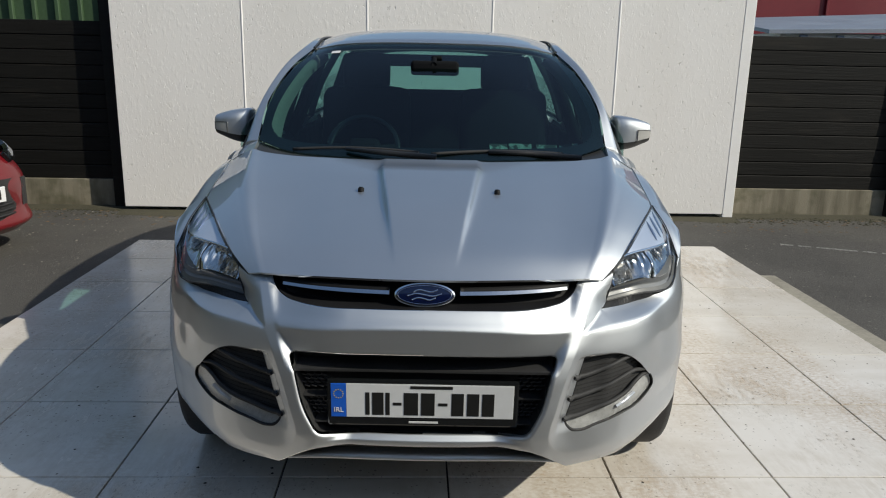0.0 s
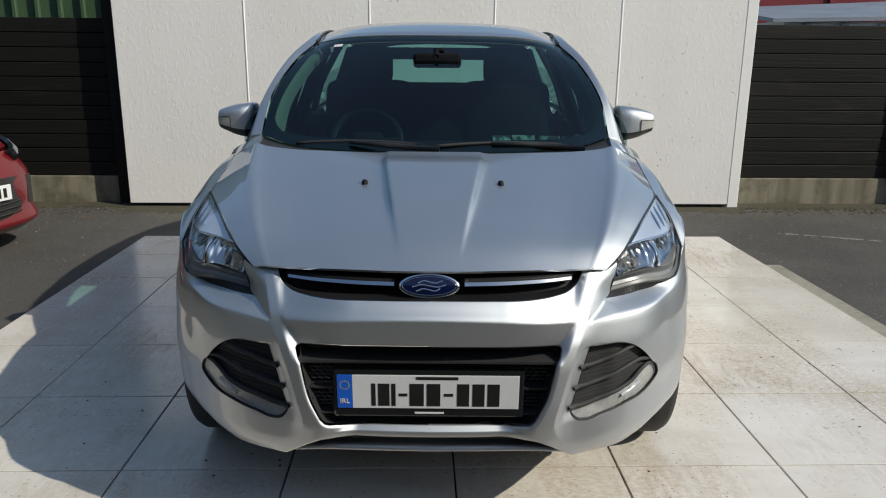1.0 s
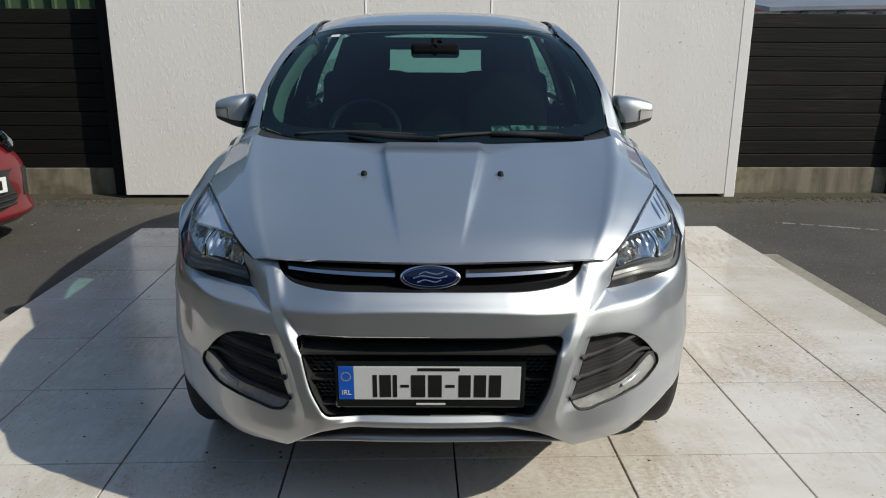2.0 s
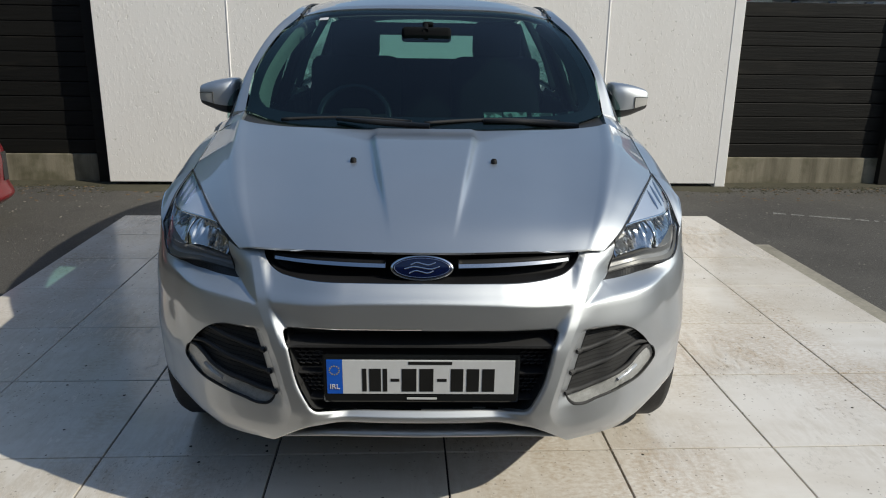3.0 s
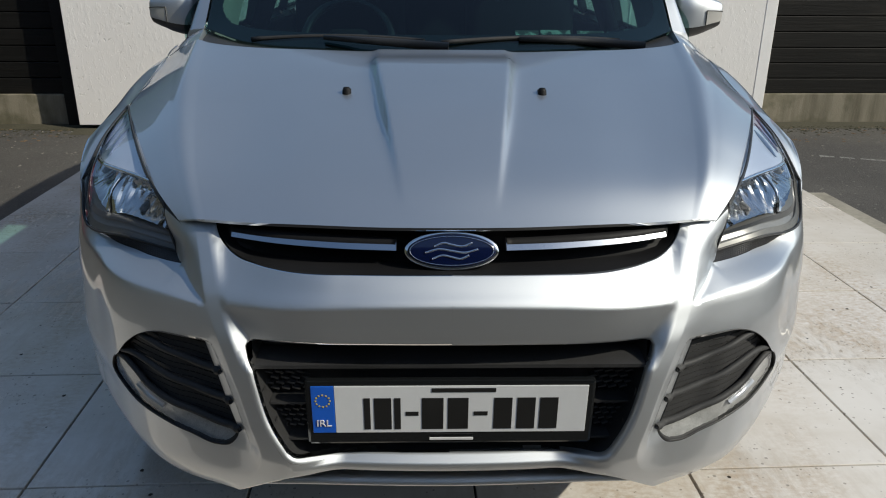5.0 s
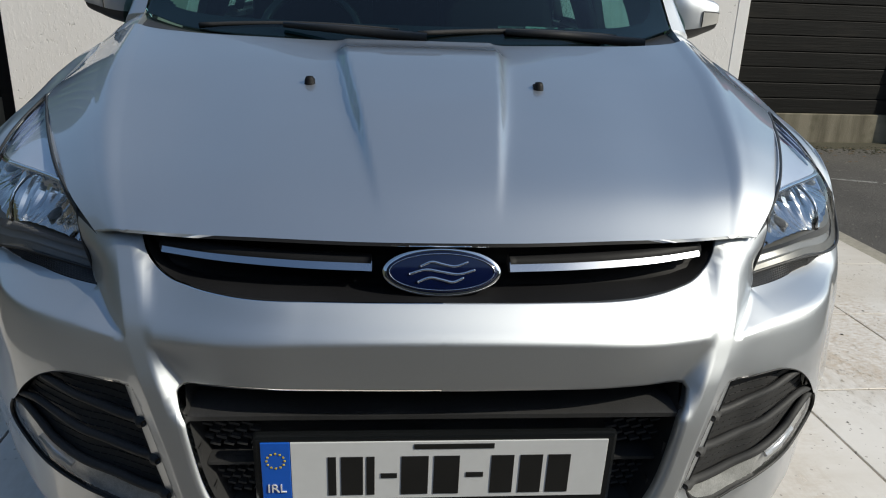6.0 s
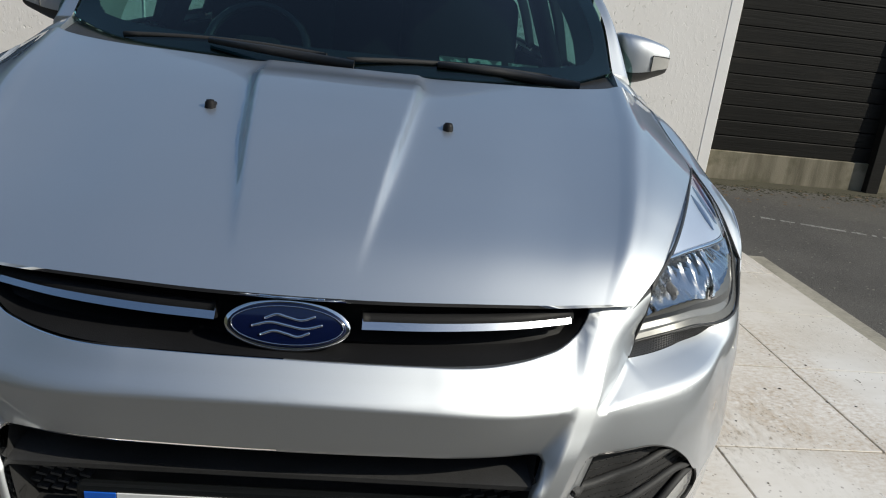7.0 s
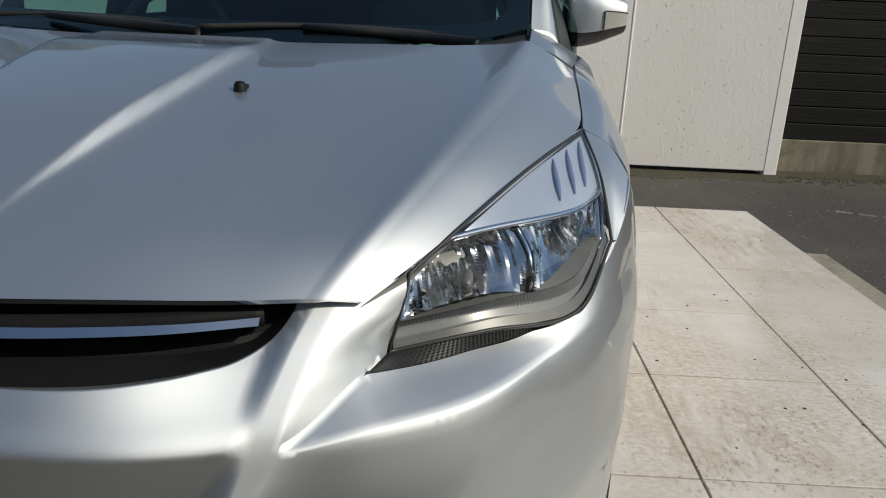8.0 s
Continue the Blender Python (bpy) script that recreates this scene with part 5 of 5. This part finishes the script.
pair("mirror_cap", Geo().grid(mirror_grid(-0.1 * math.pi, 1.09 * math.pi, 36), (0.94, 1.7, 1.16), 0.006), PAINT, "silver door mirror cap")
pair("mirror_base", Geo().grid(mirror_grid(1.09 * math.pi, 1.9 * math.pi, 20, -0.002), (0.94, 1.7, 1.16)), BLACK, "black lower mirror shell")
pair("mirror_foot", Geo().box((0.845, 1.71, 1.095), (0.06, 0.09, 0.035), 0.015), BLACK, "black mirror foot")
ind = np.array([[ringpt(q[0], q[1], q[2], q[3] + 0.003, q[4] + 0.003, t) for t in np.linspace(0.97 * math.pi, 1.08 * math.pi, 6)] for q in spline(np.array(sections), np.linspace(3.3, 5.8, 16))])
pair("side_repeater", Geo().grid(ind, (0.94, 1.7, 1.16), 0.006), material("repeater_lens", (0.55, 0.54, 0.52), 0.15, 0.3, 0.5, 0.05), "clear indicator strip")
pair("repeater_gap", Geo().tube([tuple(p) for p in np.concatenate((ind[0, ::-1], ind[:, 0]))], 0.0016, 6), BLACK)

# washer jets, scuttle, wipers
near_jet = np.argmin(((hood_grid[..., :2] - np.array((0.233, 0.70))) ** 2).sum(-1))
jet_z = float(hood_grid[..., 2].flat[near_jet]) + 0.003
pair("washer_jet", Geo().lathe([(0.011, 0.001), (0.010, 0.007), (0.004, 0.010), (-0.006, 0.011)], (0.233, 0.70, jet_z), "z", 16).box((0.233, 0.712, jet_z + 0.001), (0.018, 0.02, 0.008), 0.003), GRILLE, "black washer jet")
part("scuttle", Geo().grid(surface([full([(0, 1.045, 1.078), (0.35, 1.06, 1.079), (0.56, 1.09, 1.086), (0.71, 1.18, 1.092)]), full([(0, 1.13, 1.080), (0.35, 1.15, 1.082), (0.57, 1.21, 1.092), (0.72, 1.32, 1.118)])], 40, 6)), BLACK, car, "black plastic scuttle panel")


def wiper(x0, y0, x1, y1, lift):
    w = part("wiper", Geo().tube([(x0, y0, 1.098), (x0 + (x1 - x0) * 0.35, y0 + 0.012, 1.108 + lift), (x0 + (x1 - x0) * 0.62, (y0 + y1) / 2 + 0.02, 1.113 + lift)], [0.013, 0.011, 0.007], 8), BLACK, car, "black wiper arm and blade")
    pts = [(x0 + (x1 - x0) * t, y0 + (y1 - y0) * t + 0.02 * math.sin(3.1 * t) + 0.02, 1.103 + lift + 0.012 * math.sin(3.1 * t)) for t in np.linspace(0.12, 1.0, 16)]
    part("blade", Geo().tube(pts, 0.007, 6), RUBBER, w, "rubber wiper blade")


wiper(0.02, 1.085, -0.56, 1.175, 0.004)
wiper(0.60, 1.155, 0.00, 1.100, 0.004)

# cabin
part("dashboard", Geo().grid(surface([full([(0, 1.14, 1.03), (0.4, 1.17, 1.03), (0.72, 1.30, 1.03)]), full([(0, 1.45, 1.065), (0.4, 1.48, 1.062), (0.75, 1.52, 1.05)]), full([(0, 1.68, 1.055), (0.4, 1.70, 1.06), (0.76, 1.70, 1.04)]), full([(0, 1.74, 0.98), (0.4, 1.75, 0.98), (0.76, 1.75, 0.98)]), full([(0, 1.70, 0.55), (0.4, 1.70, 0.55), (0.76, 1.70, 0.55)])], 30, 24)), CABIN, car, "black dashboard")
part("cabin_floor", Geo().box((0, 2.8, 0.42), (1.6, 3.2, 0.06), 0.02), CABIN, car)
part("headlining", Geo().grid(surface(roof_rows, 20, 20) - np.array((0, 0, 0.035))), TRIM, car, "grey headlining")
pair("pillar_trim", Geo().grid(surface([[(x - 0.012, y + 0.03, z - 0.015) for x, y, z in pillar_in[:4]], [(x - 0.045, y + 0.06, z - 0.03) for x, y, z in pillar_in[:4]], [(x - 0.06, y + 0.13, z - 0.05) for x, y, z in pillar_in[:4]]], 20, 8)), TRIM, "grey pillar trim")
pair("centre_pillar_trim", Geo().box((0.735, 2.50, 1.25), (0.05, 0.20, 0.55), 0.02, Matrix.Rotation(radians(-22), 3, "Y")), CABIN, "black centre pillar trim")
pair("rear_pillar_trim", Geo().box((0.70, 3.55, 1.25), (0.05, 0.30, 0.55), 0.02, Matrix.Rotation(radians(-20), 3, "Y")), CABIN, "black rear pillar trim")
pair("door_lining", Geo().box((0.82, 2.6, 0.76), (0.05, 2.4, 0.60), 0.02), CABIN, "black door lining")
for s in (1, -1):
    seat = part("front_seat", Geo().box((0.37 * s, 2.15, 0.62), (0.50, 0.52, 0.20), 0.06), CABIN, car, "black fabric front seat")
    part("backrest", Geo().box((0.39 * s, 2.46, 0.97), (0.50, 0.15, 0.72), 0.065, Matrix.Rotation(radians(-16), 3, "X"), 3), CABIN, seat)
    part("headrest", Geo().box((0.395 * s, 2.57, 1.40), (0.27, 0.11, 0.22), 0.05, Matrix.Rotation(radians(-10), 3, "X"), 3), CABIN, seat)
bench = part("rear_seat", Geo().box((0, 3.25, 0.62), (1.3, 0.5, 0.2), 0.06), CABIN, car, "black fabric rear bench")
part("bench_back", Geo().box((0, 3.55, 0.95), (1.32, 0.16, 0.66), 0.06, Matrix.Rotation(radians(-14), 3, "X")), CABIN, bench)
for x in (-0.43, 0.0, 0.43):
    part("headrest", Geo().box((x, 3.64, 1.215 if x else 1.185), (0.31, 0.09, 0.15), 0.035, None, 3), CABIN, bench)
wheel_c = Vector((-0.335, 1.80, 1.045))
sw = [wheel_c + Matrix.Rotation(radians(-28), 3, "X") @ Vector((0.165 * math.cos(t), 0, 0.165 * math.sin(t))) for t in np.linspace(0, 2 * math.pi, 41)]
steer = part("steering_wheel", Geo().tube(sw, 0.016, 10, False), GLOSSBLACK, car, "black steering wheel")
part("wheel_hub", Geo().box(wheel_c, (0.16, 0.06, 0.11), 0.03, Matrix.Rotation(radians(-28), 3, "X")), CABIN, steer)
for a in (0.1, math.pi - 0.1, -math.pi / 2):
    part("wheel_spoke", Geo().tube([wheel_c, wheel_c + Matrix.Rotation(radians(-28), 3, "X") @ Vector((0.18 * math.cos(a), 0, 0.18 * math.sin(a)))], 0.014, 8), CABIN, steer)
rvm = part("rear_view_mirror", Geo().box((0.003, 1.72, 1.433), (0.222, 0.035, 0.066), 0.016, None, 3), CABIN, car, "black interior mirror")
part("mirror_stem", Geo().tube([(0.0, 1.70, 1.45), (0.0, 1.76, 1.475)], 0.012, 8), CABIN, rvm)
part("sensor_cover", Geo().box((0.01, 1.80, 1.480), (0.05, 0.08, 0.02), 0.008), CABIN, car)
sticker = np.array([[tuple(ws[int(90 + 3.5 * i), int(24 + 4.2 * j)] + np.array((0, -0.001, 0.002))) for j in range(3)] for i in range(2)])
part("windscreen_sticker", Geo().grid(sticker), PALE, windscreen, "small pale sticker")

part("rear_header", Geo().box((0, 4.10, 1.475), (1.10, 0.10, 0.09), 0.02), CABIN, car, "dark lining over the rear window")

# mottled cards on the dashboard, coloured as the pale reflections in the windscreen
REFLECTION = material("mottled_reflection", (0.20, 0.28, 0.25), 0.8, 0, 0, 0.5, 40, 90, other=(0.02, 0.03, 0.03), other_size=(0.45, 0.55))
rnd = random.Random(11)
for x, y, w in ((0.29, 1.42, 0.08), (0.385, 1.44, 0.10), (0.50, 1.43, 0.09), (0.60, 1.45, 0.08)):
    geo = Geo().box((0, 0, 0), (w, 0.0015, 0.06), 0)
    at = pose(x, y, 1.097, -40 + rnd.uniform(-8, 8), rnd.uniform(-9, 9), rnd.uniform(-12, 12))
    geo.v = [tuple(at @ Vector(p)) for p in geo.v]
    part("dash_paper", geo, REFLECTION, car, "mottled card standing for a pale reflection in the windscreen", smooth=False)

# ---- red car beside the platform ----
RED_CAR = pose(-3.30, 3.55, GROUND_Z, 0, 0, 73.7)
red_car = thing("red_car", "small red hatchback parked on the asphalt beside the platform", "car", RED_CAR)
RIN = (0, 1.6, 0.7)


def red_part(name, rows, mat, label="", nu=40, nv=24, both=True, depth=0.02):
    part(name, Geo().grid(surface([full(r) if both else r for r in rows], nu, nv), RIN, depth), mat, red_car, label)


red_part("hood", [[(0, 0.16, 0.80), (0.4, 0.20, 0.80), (0.58, 0.30, 0.80)], [(0, 0.45, 0.91), (0.4, 0.47, 0.90), (0.66, 0.55, 0.88)], [(0, 0.95, 1.00), (0.45, 0.98, 0.99), (0.74, 1.10, 0.95)]], RED, "red bonnet")
red_part("front_bumper", [[(0, 0.14, 0.79), (0.4, 0.18, 0.78), (0.62, 0.32, 0.77), (0.80, 0.62, 0.76)], [(0, 0.05, 0.66), (0.42, 0.10, 0.66), (0.68, 0.25, 0.65), (0.83, 0.55, 0.65)], [(0, 0.00, 0.55), (0.42, 0.06, 0.55), (0.70, 0.22, 0.54), (0.84, 0.50, 0.54)], [(0, 0.02, 0.35), (0.42, 0.07, 0.35), (0.70, 0.22, 0.35), (0.84, 0.50, 0.36)], [(0, 0.00, 0.24), (0.42, 0.04, 0.24), (0.72, 0.20, 0.24), (0.83, 0.50, 0.26)], [(0, 0.10, 0.17), (0.42, 0.13, 0.17), (0.70, 0.28, 0.18), (0.80, 0.52, 0.20)]], RED, "red front bumper", 60, 40)
part("grille", Geo().grid(surface([full([(0, -0.005, 0.60), (0.25, 0.012, 0.60), (0.47, 0.085, 0.59)]), full([(0, -0.006, 0.42), (0.25, 0.014, 0.42), (0.46, 0.082, 0.42)]), full([(0, 0.004, 0.29), (0.22, 0.02, 0.29), (0.40, 0.062, 0.29)])], 30, 12), RIN, 0.02), BLACK, red_car, "black lower grille")
for z in (0.33, 0.37, 0.41):
    part("grille_slat", Geo().tube([(x, 0.0 + 0.38 * x * x - 0.012, z) for x in np.linspace(-0.40, 0.40, 13)], 0.008, 6), BLACK, red_car)
part("upper_trim", Geo().tube([(x, 0.085 + 0.42 * x * x, 0.705) for x in np.linspace(-0.42, 0.42, 15)], 0.012, 8), CHROME, red_car, "bright grille trim")
plate_r = part("plate_holder", Geo().box((0, -0.014, 0.50), (0.52, 0.014, 0.115), 0.004), WHITE, red_car, "white number plate", smooth=False)
for k in range(8):
    part("number_bar", Geo().box((-0.18 + 0.054 * k, -0.0225, 0.50), (0.03, 0.003, 0.07), 0), INK, plate_r, smooth=False)
for s in (1, -1):
    rows = np.array([[(0.46, 0.165, 0.775), (0.58, 0.25, 0.80), (0.68, 0.42, 0.85), (0.74, 0.66, 0.90)], [(0.50, 0.150, 0.70), (0.62, 0.235, 0.71), (0.74, 0.36, 0.75), (0.80, 0.58, 0.80)]])
    lamp_r = part("headlight", Geo().grid(surface(rows * np.array((s, 1, 1)), 20, 8) + np.array((0, -0.016, 0.008)), RIN, 0.03), GLOSSBLACK, red_car, "dark headlight with a bright reflector")
    almond = surface(rows * np.array((s, 1, 1)), 20, 8) + np.array((0.003 * s, -0.021, 0.010))
    part("reflector", Geo().grid(almond[1:7, 5:14], RIN, 0.004), SATIN, lamp_r, "bright reflector")
    part("fog_inlet", Geo().grid(surface(np.array([[(0.55, 0.108, 0.58), (0.66, 0.176, 0.57), (0.74, 0.262, 0.52)], [(0.55, 0.112, 0.36), (0.66, 0.178, 0.35), (0.73, 0.256, 0.34)]]) * np.array((s, 1, 1)), 10, 8), RIN, 0.015), BLACK, red_car, "black fog lamp inlet")
    part("side", Geo().grid(surface(np.array([[(0.74, 0.66, 0.93), (0.77, 1.10, 0.95), (0.80, 2.2, 0.97), (0.76, 3.5, 1.0)], [(0.82, 0.60, 0.78), (0.84, 1.10, 0.80), (0.85, 2.2, 0.80), (0.82, 3.5, 0.82)], [(0.84, 0.50, 0.54), (0.85, 1.10, 0.58), (0.85, 2.2, 0.50), (0.82, 3.5, 0.52)], [(0.80, 0.52, 0.24), (0.81, 1.10, 0.50), (0.81, 2.2, 0.22), (0.78, 3.5, 0.26)]]) * np.array((s, 1, 1)), 30, 16), RIN, 0.02), RED, red_car, "red side panel")
    for y in (0.75, 3.05):
        w = part("wheel", Geo().lathe([(0.80 * s, 0.01), (0.80 * s, 0.19), (0.72 * s, 0.20)], (0, y, 0.29), "x", 24), SATIN, red_car)
        part("tyre", Geo().lathe([(0.815 * s, 0.20), (0.82 * s, 0.25), (0.80 * s, 0.285), (0.70 * s, 0.29), (0.64 * s, 0.28), (0.64 * s, 0.2)], (0, y, 0.29), "x", 36), RUBBER, w)
red_part("windscreen", [[(0, 0.98, 1.00), (0.4, 1.02, 0.99), (0.70, 1.15, 0.97)], [(0, 1.55, 1.34), (0.36, 1.58, 1.33), (0.58, 1.66, 1.30)]], WINDOW, "windscreen", depth=0)
red_part("roof", [[(0, 1.55, 1.345), (0.36, 1.58, 1.335), (0.58, 1.66, 1.305)], [(0, 2.3, 1.42), (0.36, 2.3, 1.41), (0.58, 2.3, 1.36)], [(0, 3.3, 1.36), (0.36, 3.3, 1.35), (0.56, 3.3, 1.30)], [(0, 3.58, 1.0), (0.4, 3.56, 1.0), (0.74, 3.5, 1.0)], [(0, 3.62, 0.3), (0.4, 3.60, 0.3), (0.76, 3.5, 0.3)]], RED, "red roof and tailgate")
for s in (1, -1):
    part("side_window", Geo().grid(surface(np.array([[(0.585, 1.66, 1.30), (0.585, 2.3, 1.355), (0.565, 3.3, 1.295)], [(0.765, 1.12, 0.955), (0.795, 2.2, 0.975), (0.755, 3.48, 1.0)]]) * np.array((s, 1, 1)), 12, 6)), GLOSSBLACK, red_car, "dark side window")
part("underbody", Geo().box((0, 1.9, 0.26), (1.3, 3.1, 0.16), 0.03), DARK, red_car)
part("cabin", Geo().box((0, 2.2, 0.72), (1.3, 2.2, 0.5), 0.1), CABIN, red_car)

# ---- ground details ----
# moss and litter along the foot of the walls
def litter(name, n, x0, x1, y0, y1, size, mat, label, seed, flat=0.4, avoid=None, base=GROUND_Z, crowd=1.8):
    rnd = random.Random(seed)
    geo = Geo()
    for _ in range(n):
        x = rnd.uniform(x0, x1)
        y = y1 - (y1 - y0) * rnd.random() ** crowd
        if avoid and avoid(x, y):
            continue
        s = size * rnd.uniform(0.4, 1.3)
        a = rnd.uniform(0, math.pi)
        pts = []
        for k in range(5):
            t = a + 2 * math.pi * k / 5
            q = s * rnd.uniform(0.6, 1.2)
            pts.append((x + q * math.cos(t), y + q * math.sin(t), base + 0.001))
        top = (x + rnd.uniform(-0.3, 0.3) * s, y + rnd.uniform(-0.3, 0.3) * s, base + s * flat * rnd.uniform(0.6, 1.4))
        geo.add(pts + [top], [(k, (k + 1) % 5, 5) for k in range(5)])
    return solid(name, geo, mat, label, "litter", "stuff")


MOSS = material("moss", (0.032, 0.031, 0.015), 0.95, 0, 0, 0.4, 8, 60)
LEAF = material("dead_leaves", (0.13, 0.085, 0.045), 0.9, 0, 0, 0.4, 9, 50)
STONE = material("loose_grit", (0.20, 0.185, 0.16), 0.9, 0, 0, 0.3, 9, 50)
litter("moss", 3600, -7, 8, 5.35, 5.72, 0.015, MOSS, "moss along the foot of the wall and fence", 1, crowd=5)
litter("moss", 2400, 3.1, 9, 5.45, 5.92, 0.017, MOSS, "moss along the foot of the fence", 11, crowd=4)
litter("dead_leaves", 650, -7, 8, 5.0, 5.72, 0.020, LEAF, "brown leaf litter along the wall", 2, 0.25)
litter("grit", 900, -8, 9, 4.2, 5.7, 0.010, STONE, "loose grit on the asphalt", 3, 0.5)
litter("grit", 300, 2.6, 6.5, 1.0, 4.5, 0.008, STONE, "loose grit on the asphalt", 4, 0.5)
litter("grit", 250, -6.0, -2.45, 2.0, 5.0, 0.008, STONE, "loose grit on the asphalt", 5, 0.5)
CRUMB = material("dark_crumbs", (0.045, 0.036, 0.026), 0.9, 0, 0, 0.4, 9, 50)
litter("crumbs", 230, -2.3, 2.3, 0.2, 4.1, 0.006, CRUMB, "small dark crumbs of dirt on the tiles", 6, 0.4, None, 0.0)
chip = Geo()
for k, (dx, dy, r) in enumerate(((0, 0, 0.022), (0.035, 0.012, 0.014))):
    rnd = random.Random(60 + k)
    ring = [(2.43 + dx + r * rnd.uniform(0.7, 1.2) * math.cos(t), 3.40 + dy + r * rnd.uniform(0.7, 1.2) * math.sin(t)) for t in np.linspace(0, 2 * math.pi, 8)[:-1]]
    chip.add([(x, y, GROUND_Z) for x, y in ring] + [(2.43 + dx + 0.7 * (x - 2.43 - dx), 3.40 + dy + 0.7 * (y - 3.40 - dy), GROUND_Z + r * 1.6) for x, y in ring], [(i, (i + 1) % 7, 7 + (i + 1) % 7, 7 + i) for i in range(7)] + [tuple(range(7, 14))])
solid("broken_stone", chip, SMOOTH_WHITE, "pale broken stone chips at the platform corner", "stone")
VERGE = material("silt", (0.052, 0.047, 0.028), 0.95, 0, 0, 0.35, 5, 60, 0.004, 60)
for k, (x0, x1, yb) in enumerate(((-8, -3.1, 5.92), (-3.1, 3.2, 5.715), (3.2, 9, 5.92))):
    rnd = random.Random(20 + k)
    n = int((x1 - x0) / 0.08)
    top = [(x0 + (x1 - x0) * i / n, yb, GROUND_Z + 0.012) for i in range(n + 1)]
    low = [(p[0], yb - 0.24 - 0.12 * noise.noise(Vector((p[0] * 2.1, 3.0, 0))) - rnd.uniform(0, 0.03), GROUND_Z + 0.0015) for p in top]
    solid("silt_strip", Geo().grid(np.array([low, top])), VERGE, "brown silt washed up along the foot of the wall", "silt", "stuff")
# worn painted line on the asphalt
FADED = material("faded_line", (0.20, 0.195, 0.185), 0.85, 0, 0, 0.35, 7, 60)
geo = Geo()
rnd = random.Random(8)
for i in range(60):
    if rnd.random() < 0.72:
        t0 = i / 60
        p, q = Vector((3.15, 4.55, 0)), Vector((5.2, 3.75, 0))
        c, d = p.lerp(q, t0), p.lerp(q, t0 + 1 / 66)
        w = Vector((0.16, 0.42, 0)).normalized() * 0.028 * rnd.uniform(0.5, 1.0)
        geo.add([(v.x, v.y, GROUND_Z + 0.003) for v in (c - w, d - w, d + w, c + w)], [(0, 1, 2, 3)])
solid("painted_line", geo, FADED, "worn white painted line on the asphalt", "road marking", "stuff")

# low grey roof and white wall behind the right fence
SHEET = material("grey_roof_sheet", (0.20, 0.225, 0.27), 0.5, 0.2, 0, 0.12, 2, 30)
shed = thing("low_shed", "low white shed with a grey sheet roof behind the fence", "shed")
part("wall", Geo().box((7.0, 9.1, 0.95), (4.6, 1.6, 2.02), 0.01), SMOOTH_WHITE, shed, smooth=False)
part("roof", Geo().slab([(4.5, 8.2, 1.93), (9.6, 8.2, 2.06), (9.6, 10.2, 2.42), (4.5, 10.2, 2.18)], (0, 0, 1), 0.05), SHEET, shed, "grey sheet roof", smooth=False)
for k in range(6):
    part("batten", Geo().box((5.0 + 0.5 * k, 8.27, 1.88), (0.10, 0.05, 0.10), 0.006), SHEET, shed, smooth=False)

# unseen plain walls added behind and beside the camera to darken what the paint reflects
FAR = material("far_wall", (0.11, 0.10, 0.085), 0.9, 0, 0, 0.3, 0.6, 5)
# darker tone for the added west wall, so the left side mirrors less brightness
FAR_DARK = material("dark_far_wall", (0.040, 0.045, 0.028), 0.9, 0, 0, 0.5, 0.9, 7)
for nm, c, s in (("wall_south", (0, -13, 3.9), (40, 0.3, 8.0)), ("wall_west", (-11, -4, 2.9), (0.3, 22, 6.0)), ("wall_east", (17, -3, 1.4), (0.3, 24, 3.0))):
    solid(nm, Geo().box(c, s, 0), FAR_DARK if nm == "wall_west" else FAR, "unseen plain wall added to hold back sky light and reflections", "wall", "structure")
